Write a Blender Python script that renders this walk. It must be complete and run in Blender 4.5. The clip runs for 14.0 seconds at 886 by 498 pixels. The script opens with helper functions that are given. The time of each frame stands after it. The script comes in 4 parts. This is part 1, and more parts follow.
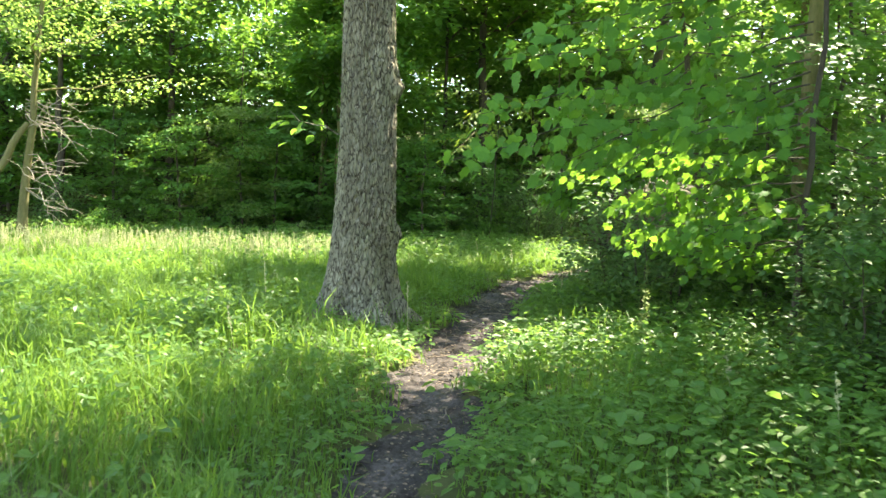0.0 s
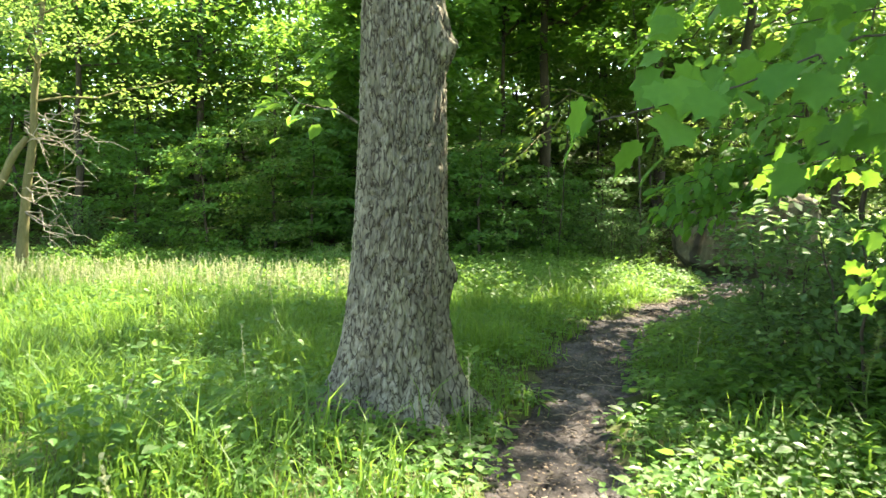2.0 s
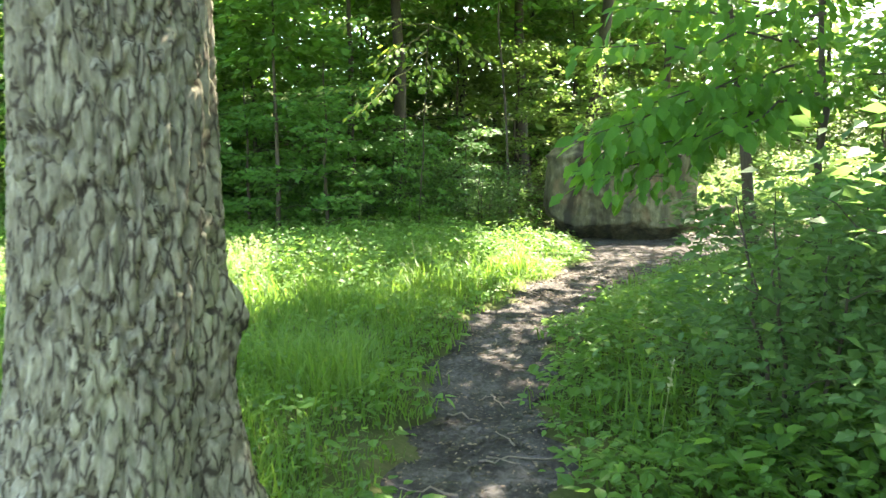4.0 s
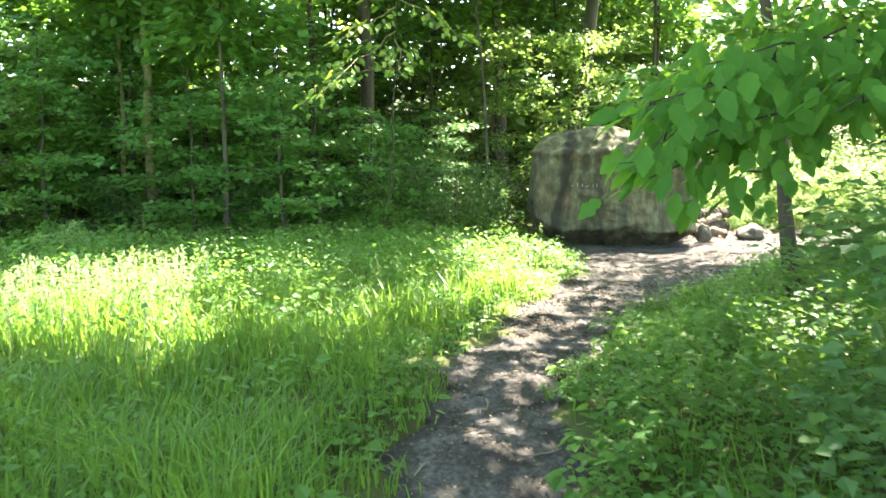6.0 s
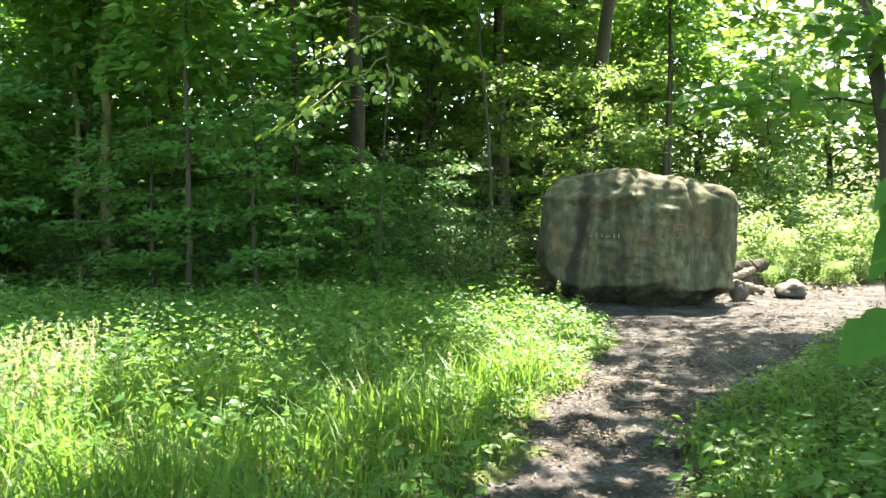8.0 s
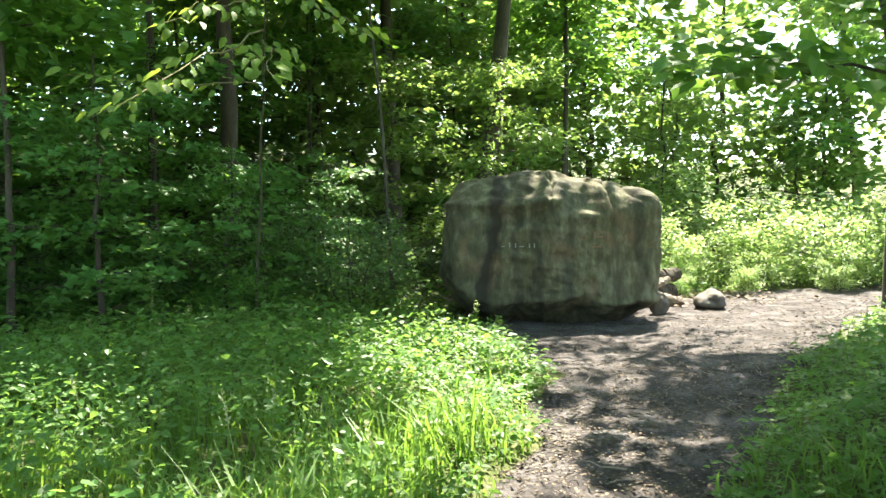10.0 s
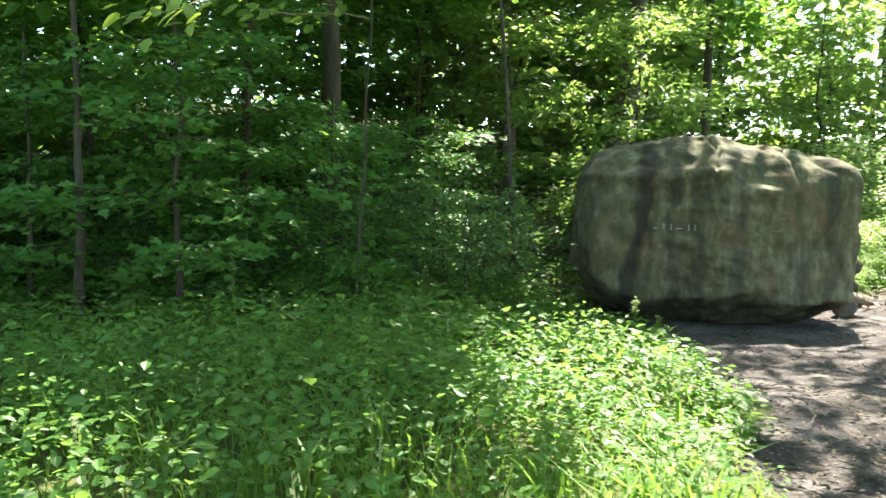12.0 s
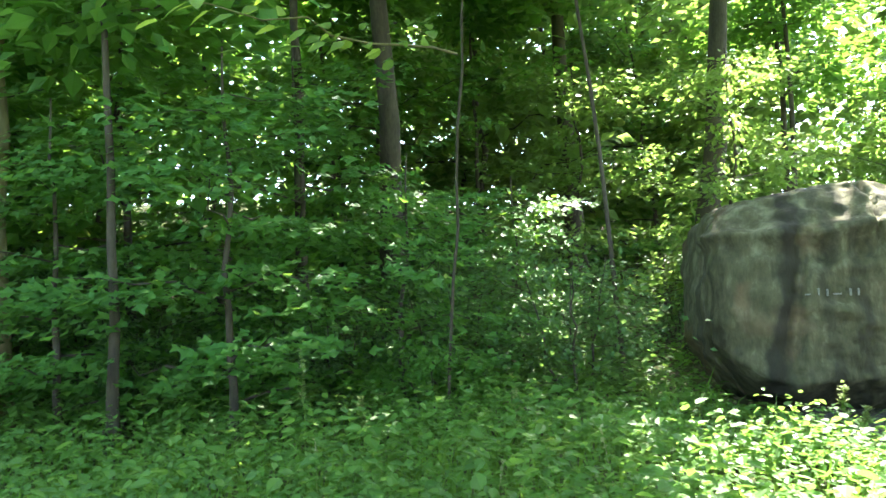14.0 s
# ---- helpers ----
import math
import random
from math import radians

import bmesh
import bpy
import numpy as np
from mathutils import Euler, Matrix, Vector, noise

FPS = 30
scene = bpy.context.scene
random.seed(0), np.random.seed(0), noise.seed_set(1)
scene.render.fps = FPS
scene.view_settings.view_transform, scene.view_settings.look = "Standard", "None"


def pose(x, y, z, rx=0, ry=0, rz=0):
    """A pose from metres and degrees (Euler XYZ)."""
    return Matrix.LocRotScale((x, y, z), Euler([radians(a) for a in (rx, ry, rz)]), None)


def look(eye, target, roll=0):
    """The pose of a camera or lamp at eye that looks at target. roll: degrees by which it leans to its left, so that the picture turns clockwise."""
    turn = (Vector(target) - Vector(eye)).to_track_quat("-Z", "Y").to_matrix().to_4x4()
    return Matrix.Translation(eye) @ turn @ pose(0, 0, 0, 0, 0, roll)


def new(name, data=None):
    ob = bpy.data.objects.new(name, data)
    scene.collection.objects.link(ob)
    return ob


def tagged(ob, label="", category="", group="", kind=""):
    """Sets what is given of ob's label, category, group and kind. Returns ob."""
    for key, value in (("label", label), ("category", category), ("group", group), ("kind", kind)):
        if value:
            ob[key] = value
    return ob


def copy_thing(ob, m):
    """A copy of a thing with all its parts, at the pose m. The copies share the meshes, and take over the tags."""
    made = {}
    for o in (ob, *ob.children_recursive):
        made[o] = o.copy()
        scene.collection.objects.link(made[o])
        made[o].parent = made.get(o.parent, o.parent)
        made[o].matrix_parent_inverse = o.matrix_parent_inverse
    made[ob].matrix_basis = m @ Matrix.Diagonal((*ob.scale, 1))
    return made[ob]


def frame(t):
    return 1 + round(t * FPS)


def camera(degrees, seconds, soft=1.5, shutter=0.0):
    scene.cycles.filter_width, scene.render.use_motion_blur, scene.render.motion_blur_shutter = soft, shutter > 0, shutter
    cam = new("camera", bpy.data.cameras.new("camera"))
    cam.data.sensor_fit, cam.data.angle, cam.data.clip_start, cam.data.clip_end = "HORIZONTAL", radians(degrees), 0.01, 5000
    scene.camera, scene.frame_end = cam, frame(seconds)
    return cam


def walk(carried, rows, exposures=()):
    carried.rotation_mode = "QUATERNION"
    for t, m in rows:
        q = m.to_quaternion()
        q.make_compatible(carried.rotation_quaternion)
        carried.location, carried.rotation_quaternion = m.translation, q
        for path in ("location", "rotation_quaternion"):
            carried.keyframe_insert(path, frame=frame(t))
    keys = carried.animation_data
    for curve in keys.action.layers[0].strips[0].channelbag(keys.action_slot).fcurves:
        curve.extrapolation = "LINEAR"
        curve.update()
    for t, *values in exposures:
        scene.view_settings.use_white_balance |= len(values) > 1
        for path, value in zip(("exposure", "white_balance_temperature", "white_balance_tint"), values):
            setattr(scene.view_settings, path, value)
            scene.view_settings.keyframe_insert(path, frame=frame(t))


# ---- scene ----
cam = camera(60.0, 14.0, 1.5, 0.25)
PATH = [
    (0, (0.316, -0.583, 1.425), (0.396, 1.412, 1.308), 1.8),
    (0.5, (0.328, 0.259, 1.443), (0.392, 2.252, 1.296), 0.9),
    (1, (0.307, 1.044, 1.473), (0.259, 3.037, 1.315), -0.0),
    (1.5, (0.259, 1.792, 1.456), (0.225, 3.789, 1.358), 1.7),
    (2, (0.251, 2.636, 1.482), (0.191, 4.633, 1.4), 0.7),
    (2.5, (0.188, 3.352, 1.49), (0.112, 5.347, 1.378), 1.5),
    (3, (0.201, 4.139, 1.481), (0.11, 6.126, 1.272), 1.1),
    (3.5, (0.281, 4.844, 1.543), (0.381, 6.831, 1.342), 0.1),
    (3.7, (0.358, 5.135, 1.556), (0.636, 7.106, 1.366), 0.1),
    (5.8, (0.777, 7.381, 1.528), (1.149, 9.334, 1.309), -1.5),
    (6, (0.819, 7.58, 1.529), (1.198, 9.535, 1.335), -0.6),
    (6.5, (0.955, 8.143, 1.575), (1.32, 10.108, 1.516), -0.6),
    (7, (0.968, 8.711, 1.576), (1.301, 10.683, 1.537), -0.3),
    (7.5, (1.085, 9.179, 1.581), (1.496, 11.136, 1.518), -0.2),
    (8, (1.173, 9.742, 1.566), (1.568, 11.702, 1.49), -0.3),
    (8.5, (1.251, 10.194, 1.54), (1.844, 12.103, 1.504), -0.1),
    (8.7, (1.306, 10.387, 1.551), (1.942, 12.283, 1.517), -0.8),
    (10.8, (1.51, 12.541, 1.51), (2.214, 14.412, 1.448), -0.9),
    (11, (1.596, 12.757, 1.517), (2.258, 14.642, 1.442), -1.0),
    (11.5, (1.682, 13.348, 1.485), (2.171, 15.285, 1.399), -0.1),
    (12, (1.638, 13.8, 1.468), (2.086, 15.747, 1.37), 0.1),
    (12.5, (1.649, 14.295, 1.428), (1.926, 16.275, 1.395), -0.3),
    (13, (1.534, 14.684, 1.383), (1.835, 16.662, 1.404), -0.6),
    (13.5, (1.427, 15.094, 1.341), (1.745, 17.067, 1.398), -1.7),
    (14, (1.329, 15.607, 1.32), (1.691, 17.569, 1.472), -3.0),
]
walk(cam, [(t, look(e, g, r)) for t, e, g, r in PATH], [(0, 2.75, 7500, 12), (1.0, 2.89, 7500, 12), (1.5, 2.67, 7500, 12), (2.5, 2.75, 7500, 12), (3.0, 3.05, 7400, 12), (3.5, 3.25, 7300, 12), (6.0, 3.60, 7100, 12), (6.5, 3.22, 6750, 12), (7.5, 2.85, 6650, 12), (8.0, 2.98, 6950, 12), (8.5, 2.75, 6950, 12), (8.7, 2.75, 6950, 12), (11.0, 2.73, 6850, 12), (12.0, 2.76, 6750, 12), (12.5, 3.15, 6550, 12), (13.0, 3.90, 6350, 12), (13.5, 4.05, 6350, 12), (14.0, 3.45, 6550, 12)])

# ---- world and sun ----
SUN_TO = Vector((0.36, 0.42, 0.83)).normalized()
elev = math.asin(SUN_TO.z)
azim = math.atan2(SUN_TO.x, SUN_TO.y)
world = bpy.data.worlds.new("sky")
scene.world = world
world.use_nodes = True
wn = world.node_tree
sky = wn.nodes.new("ShaderNodeTexSky")
sky.sky_type, sky.sun_disc = "NISHITA", False
sky.sun_elevation, sky.sun_rotation = elev, azim
wn.links.new(sky.outputs["Color"], wn.nodes["Background"].inputs["Color"])
wn.nodes["Background"].inputs["Strength"].default_value = 0.14
sun = new("sun", bpy.data.lights.new("sun", "SUN"))
sun.data.energy, sun.data.angle, sun.data.color = 5.0, radians(0.6), (1.0, 0.95, 0.84)
sun.matrix_world = look(SUN_TO * 60, (0, 0, 0))


# ---- materials ----
def nodes_of(name):
    m = bpy.data.materials.new(name)
    m.use_nodes = True
    t = m.node_tree
    return m, t, t.nodes["Principled BSDF"]


def put(t, kind, **values):
    n = t.nodes.new(kind)
    for k, v in values.items():
        n.inputs[k.replace("_", " ")].default_value = v
    return n


def ramp(t, fac, stops):
    r = t.nodes.new("ShaderNodeValToRGB")
    e = r.color_ramp.elements
    while len(e) < len(stops):
        e.new(0.5)
    for el, (p, c) in zip(e, stops):
        el.position, el.color = p, (*c, 1)
    t.links.new(fac, r.inputs["Fac"])
    return r


def surface(name, stops, scale=3.0, fine=40.0, rough=0.9, bump=0.4, stretch=(1, 1, 1), dist=0.02, extra=None):
    """Two scales of noise for colour, a bump, and a stretch along an axis."""
    m, t, b = nodes_of(name)
    co = t.nodes.new("ShaderNodeTexCoord")
    mp = put(t, "ShaderNodeMapping", Scale=stretch)
    t.links.new(co.outputs["Object"], mp.inputs["Vector"])
    n1 = put(t, "ShaderNodeTexNoise", Scale=scale, Detail=6.0, Roughness=0.6)
    n2 = put(t, "ShaderNodeTexNoise", Scale=fine, Detail=5.0, Roughness=0.65)
    for n in (n1, n2):
        t.links.new(mp.outputs["Vector"], n.inputs["Vector"])
    add = t.nodes.new("ShaderNodeMath")
    add.operation = "MULTIPLY_ADD"
    add.inputs[1].default_value = 0.45
    t.links.new(n2.outputs["Fac"], add.inputs[0])
    sc = t.nodes.new("ShaderNodeMath")
    sc.operation = "MULTIPLY"
    sc.inputs[1].default_value = 0.55
    t.links.new(n1.outputs["Fac"], sc.inputs[0])
    t.links.new(sc.outputs[0], add.inputs[2])
    r = ramp(t, add.outputs[0], stops)
    col = r.outputs["Color"]
    if extra:
        col = extra(t, mp, col)
    t.links.new(col, b.inputs["Base Color"])
    b.inputs["Roughness"].default_value = rough
    b.inputs["Specular IOR Level"].default_value = 0.25
    bp = put(t, "ShaderNodeBump", Strength=bump, Distance=dist)
    t.links.new(add.outputs[0], bp.inputs["Height"])
    t.links.new(bp.outputs["Normal"], b.inputs["Normal"])
    return m


def leafy(name, dark, light, through_col, through_amount=0.4, rough=0.5, per_object=False, gloss=0.22):
    """Leaf: a glossy sheet that lets light through, every leaf a little different."""
    m, t, b = nodes_of(name)
    if per_object:
        rnd = t.nodes.new("ShaderNodeObjectInfo").outputs["Random"]
    else:
        rnd = t.nodes.new("ShaderNodeNewGeometry").outputs["Random Per Island"]
    co = t.nodes.new("ShaderNodeTexCoord")
    n = put(t, "ShaderNodeTexNoise", Scale=4.0 if per_object else 1.3, Detail=3.0)
    t.links.new(co.outputs["Object"], n.inputs["Vector"])
    mx = t.nodes.new("ShaderNodeMath")
    mx.operation = "MULTIPLY_ADD"
    mx.inputs[1].default_value = 0.5
    half = t.nodes.new("ShaderNodeMath")
    half.operation = "MULTIPLY"
    half.inputs[1].default_value = 0.5
    t.links.new(n.outputs["Fac"], half.inputs[0])
    t.links.new(rnd, mx.inputs[0])
    t.links.new(half.outputs[0], mx.inputs[2])
    mid = tuple((a + c) / 2 for a, c in zip(dark, light))
    r = ramp(t, mx.outputs[0], [(0.15, dark), (0.5, mid), (0.85, light)])
    t.links.new(r.outputs["Color"], b.inputs["Base Color"])
    b.inputs["Roughness"].default_value = rough
    b.inputs["Specular IOR Level"].default_value = gloss
    tr = t.nodes.new("ShaderNodeBsdfTranslucent")
    d2 = tuple(c * 0.6 for c in through_col)
    r2 = ramp(t, mx.outputs[0], [(0.15, d2), (0.85, through_col)])
    t.links.new(r2.outputs["Color"], tr.inputs["Color"])
    mix = t.nodes.new("ShaderNodeMixShader")
    mix.inputs["Fac"].default_value = through_amount
    t.links.new(b.outputs[0], mix.inputs[1])
    t.links.new(tr.outputs[0], mix.inputs[2])
    t.links.new(mix.outputs[0], t.nodes["Material Output"].inputs["Surface"])
    return m


def lichen(t, mp, col):
    n = put(t, "ShaderNodeTexNoise", Scale=2.2, Detail=8.0, Roughness=0.7)
    t.links.new(mp.outputs["Vector"], n.inputs["Vector"])
    r = ramp(t, n.outputs["Fac"], [(0.52, (0, 0, 0)), (0.68, (0.6, 0.6, 0.6))])
    mix = t.nodes.new("ShaderNodeMixRGB")
    mix.inputs["Color2"].default_value = (0.10, 0.12, 0.035, 1)
    t.links.new(r.outputs["Color"], mix.inputs["Fac"])
    t.links.new(col, mix.inputs["Color1"])
    return mix.outputs["Color"]


def cracks(t, mp, col):
    """Lichen on the plates and dark dry cracks between them."""
    col = lichen(t, mp, col)
    co = t.nodes.new("ShaderNodeTexCoord")
    warp = put(t, "ShaderNodeTexNoise", Scale=9.0, Detail=3.0)
    t.links.new(co.outputs["Object"], warp.inputs["Vector"])
    shift = t.nodes.new("ShaderNodeMixRGB")
    shift.blend_type = "ADD"
    shift.inputs["Fac"].default_value = 0.05
    t.links.new(co.outputs["Object"], shift.inputs["Color1"])
    t.links.new(warp.outputs["Color"], shift.inputs["Color2"])
    m2 = put(t, "ShaderNodeMapping", Scale=(24, 24, 7.5))
    t.links.new(shift.outputs["Color"], m2.inputs["Vector"])
    v = put(t, "ShaderNodeTexVoronoi", Scale=1.0)
    v.feature = "DISTANCE_TO_EDGE"
    t.links.new(m2.outputs["Vector"], v.inputs["Vector"])
    r = ramp(t, v.outputs["Distance"], [(0.03, (0.95, 0.95, 0.95)), (0.15, (0, 0, 0))])
    m3 = put(t, "ShaderNodeMapping", Scale=(26, 26, 9))
    t.links.new(co.outputs["Object"], m3.inputs["Vector"])
    gap = put(t, "ShaderNodeTexNoise", Scale=1.0, Detail=2.0)
    t.links.new(m3.outputs["Vector"], gap.inputs["Vector"])
    broken = ramp(t, gap.outputs["Fac"], [(0.40, (0.2, 0.2, 0.2)), (0.52, (1, 1, 1))])
    both = t.nodes.new("ShaderNodeMixRGB")
    both.blend_type = "MULTIPLY"
    both.inputs["Fac"].default_value = 1.0
    t.links.new(r.outputs["Color"], both.inputs["Color1"])
    t.links.new(broken.outputs["Color"], both.inputs["Color2"])
    r = both
    mix = t.nodes.new("ShaderNodeMixRGB")
    mix.inputs["Color2"].default_value = (0.045, 0.036, 0.026, 1)
    t.links.new(r.outputs["Color"], mix.inputs["Fac"])
    t.links.new(col, mix.inputs["Color1"])
    return mix.outputs["Color"]


def streaks(t, mp, col):
    """Dark runs of water stain down the stone, and rusty patches."""
    co = t.nodes.new("ShaderNodeTexCoord")
    m2 = put(t, "ShaderNodeMapping", Scale=(2.6, 2.6, 0.28))
    t.links.new(co.outputs["Object"], m2.inputs["Vector"])
    n = put(t, "ShaderNodeTexNoise", Scale=1.0, Detail=5.0, Roughness=0.6)
    t.links.new(m2.outputs["Vector"], n.inputs["Vector"])
    r = ramp(t, n.outputs["Fac"], [(0.52, (0, 0, 0)), (0.68, (0.75, 0.75, 0.75))])
    mix = t.nodes.new("ShaderNodeMixRGB")
    mix.inputs["Color2"].default_value = (0.045, 0.045, 0.035, 1)
    t.links.new(r.outputs["Color"], mix.inputs["Fac"])
    t.links.new(col, mix.inputs["Color1"])
    n3 = put(t, "ShaderNodeTexNoise", Scale=1.4, Detail=4.0)
    t.links.new(co.outputs["Object"], n3.inputs["Vector"])
    r3 = ramp(t, n3.outputs["Fac"], [(0.56, (0, 0, 0)), (0.72, (0.6, 0.6, 0.6))])
    mix2 = t.nodes.new("ShaderNodeMixRGB")
    mix2.inputs["Color2"].default_value = (0.23, 0.15, 0.09, 1)
    t.links.new(r3.outputs["Color"], mix2.inputs["Fac"])
    t.links.new(mix.outputs["Color"], mix2.inputs["Color1"])
    col = mix2.outputs["Color"]
    wob = put(t, "ShaderNodeTexNoise", Scale=2.3, Detail=4.0)
    t.links.new(co.outputs["Object"], wob.inputs["Vector"])
    xyz = t.nodes.new("ShaderNodeSeparateXYZ")
    t.links.new(co.outputs["Object"], xyz.inputs["Vector"])

    def calc(kind, a, b):
        m = t.nodes.new("ShaderNodeMath")
        m.operation = kind
        for k, v in enumerate((a, b)):
            if isinstance(v, (int, float)):
                m.inputs[k].default_value = v
            else:
                t.links.new(v, m.inputs[k])
        return m.outputs[0]

    # long runs of black stain
    for place, half, drift in ((-1.26, 0.17, 0.17), (-0.72, 0.10, 0.05), (-0.30, 0.09, -0.04), (1.30, 0.14, 0.03)):
        x = calc("ADD", xyz.outputs["X"], calc("MULTIPLY", xyz.outputs["Z"], -drift))
        x = calc("ADD", x, calc("MULTIPLY", wob.outputs["Fac"], 0.45))
        d = calc("ABSOLUTE", calc("SUBTRACT", x, place + 0.22), 0)
        rr = ramp(t, calc("DIVIDE", d, half), [(0.35, (0.92, 0.92, 0.92)), (1.0, (0, 0, 0))])
        if place > -1:
            rr.color_ramp.elements[0].color = (0.55, 0.55, 0.55, 1)
        mm = t.nodes.new("ShaderNodeMixRGB")
        mm.inputs["Color2"].default_value = (0.032, 0.030, 0.022, 1)
        t.links.new(rr.outputs["Color"], mm.inputs["Fac"])
        t.links.new(col, mm.inputs["Color1"])
        col = mm.outputs["Color"]
    return col


M_SOIL = surface("mossy_forest_soil", [(0.3, (0.035, 0.04, 0.012)), (0.5, (0.06, 0.075, 0.02)), (0.7, (0.12, 0.11, 0.05))], 1.2, 25, 0.95, 0.6)
M_PATH = surface("trodden_earth", [(0.36, (0.019, 0.016, 0.014)), (0.5, (0.052, 0.046, 0.042)), (0.64, (0.135, 0.124, 0.118))], 2.2, 24, 0.95, 1.0, dist=0.04)
M_BARK = surface("rough_bark", [(0.3, (0.085, 0.078, 0.055)), (0.5, (0.22, 0.205, 0.148)), (0.7, (0.41, 0.385, 0.285))], 5, 40, 0.95, 0.5, (1, 1, 0.35), 0.012, cracks)
M_BARK_DARK = surface("dark_bark", [(0.3, (0.035, 0.03, 0.022)), (0.7, (0.11, 0.095, 0.07))], 6, 40, 0.95, 0.6, (1, 1, 0.25))
M_BARK_GREEN = surface("mossy_bark", [(0.3, (0.09, 0.085, 0.035)), (0.7, (0.22, 0.20, 0.09))], 6, 40, 0.9, 0.5, (1, 1, 0.25))
M_DEAD = surface("dead_wood", [(0.3, (0.13, 0.10, 0.075)), (0.7, (0.33, 0.28, 0.22))], 6, 50, 0.9, 0.5, (1, 1, 0.3))
M_STONE = surface("weathered_boulder_stone", [(0.34, (0.036, 0.035, 0.019)), (0.5, (0.105, 0.101, 0.056)), (0.65, (0.235, 0.23, 0.145))], 1.6, 9, 0.92, 0.9, (1, 1, 0.38), 0.05, streaks)
M_STONE_PALE = surface("grey_stone", [(0.3, (0.06, 0.052, 0.042)), (0.7, (0.19, 0.17, 0.145))], 5, 40, 0.9, 0.5)
M_WHITE = surface("whitish_stone", [(0.3, (0.55, 0.45, 0.4)), (0.7, (0.8, 0.72, 0.68))], 8, 40, 0.85, 0.3)
M_CHALK = surface("chalk", [(0.3, (0.15, 0.15, 0.125)), (0.7, (0.31, 0.31, 0.275))], 20, 90, 0.95, 0.2)
M_TWIG = surface("bleached_twig", [(0.3, (0.24, 0.20, 0.15)), (0.7, (0.44, 0.39, 0.31))], 8, 50, 0.9, 0.3)
M_FADED = surface("faded_orange_paint", [(0.3, (0.17, 0.105, 0.06)), (0.7, (0.27, 0.17, 0.105))], 20, 80, 0.9, 0.1)
M_RED = surface("faded_red_paint", [(0.3, (0.32, 0.06, 0.03)), (0.7, (0.5, 0.12, 0.06))], 9, 40, 0.7, 0.1)
M_LITTER = surface("dead_leaf", [(0.3, (0.11, 0.08, 0.05)), (0.7, (0.27, 0.21, 0.15))], 15, 60, 0.85, 0.2)
M_GRASS = leafy("grass_blade", (0.048, 0.125, 0.022), (0.13, 0.235, 0.045), (0.31, 0.53, 0.07), 0.42, 0.5)
M_HERB = leafy("herb_leaf", (0.04, 0.122, 0.021), (0.10, 0.213, 0.040), (0.30, 0.54, 0.09), 0.42, 0.48, gloss=0.32)
M_LEAF = leafy("maple_leaf", (0.040, 0.142, 0.029), (0.10, 0.232, 0.050), (0.29, 0.54, 0.07), 0.42, 0.5, gloss=0.26)
# paler leaf; on the woodland trees its colour also stands for sunlight
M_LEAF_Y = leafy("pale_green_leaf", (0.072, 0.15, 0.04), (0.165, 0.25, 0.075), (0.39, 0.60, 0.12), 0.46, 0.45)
M_LEAF_B = leafy("bush_leaf", (0.038, 0.108, 0.034), (0.10, 0.185, 0.062), (0.26, 0.45, 0.11), 0.38, 0.5, gloss=0.22)
# seed heads whitened so the colour carries the sun glare of the meadow strip
M_SEED = leafy("sun_whitened_seed_head", (0.30, 0.32, 0.16), (0.46, 0.47, 0.28), (0.58, 0.62, 0.32), 0.4, 0.6)
M_SPIKE = leafy("green_seed_spike", (0.14, 0.20, 0.06), (0.25, 0.31, 0.12), (0.42, 0.54, 0.16), 0.4, 0.6)
# M_LEAF_Y lightened: sun glare on the clearing's bushes put into the colour
M_LEAF_SUN = leafy("sun_lightened_shrub_leaf", (0.11, 0.20, 0.06), (0.25, 0.35, 0.15), (0.50, 0.70, 0.20), 0.5, 0.42, gloss=0.35)
# sun shining through the leaflets is put into this yellow-green colour
M_LEAF_LIME = leafy("sun_lightened_leaflet", (0.08, 0.17, 0.025), (0.16, 0.26, 0.05), (0.52, 0.68, 0.08), 0.48, 0.5, True, 0.15)
M_LEAF_BIG = leafy("broad_leaf", (0.042, 0.14, 0.026), (0.085, 0.21, 0.04), (0.30, 0.60, 0.06), 0.44, 0.55, True, 0.12)


# ---- geometry helpers ----
class Geo:
    """Gathers vertices and faces and makes one mesh of them."""

    def __init__(self):
        self.v, self.f, self.n = [], [], 0

    def add(self, v, f):
        self.v.append(np.asarray(v, float))
        self.f.append(np.asarray(f, int) + self.n)
        self.n += len(v)
        return self

    def mesh(self, name, material, smooth=False):
        v = np.concatenate(self.v)
        loops = np.concatenate([f.ravel() for f in self.f])
        sizes = np.concatenate([np.full(len(f), f.shape[1]) for f in self.f])
        me = bpy.data.meshes.new(name)
        me.vertices.add(len(v))
        me.vertices.foreach_set("co", v.astype(np.float32).ravel())
        me.loops.add(len(loops))
        me.loops.foreach_set("vertex_index", loops.astype(np.int32))
        me.polygons.add(len(sizes))
        me.polygons.foreach_set("loop_start", np.r_[0, np.cumsum(sizes)[:-1]].astype(np.int32))
        me.polygons.foreach_set("use_smooth", np.full(len(sizes), smooth))
        me.update(calc_edges=True)
        me.materials.append(material)
        return me


def part(name, geo, material, parent, label="", smooth=False):
    me = geo if isinstance(geo, bpy.types.Mesh) else geo.mesh(name, material, smooth)
    ob = new(name, me)
    ob.parent = parent
    if label:
        ob["label"] = label
    return ob


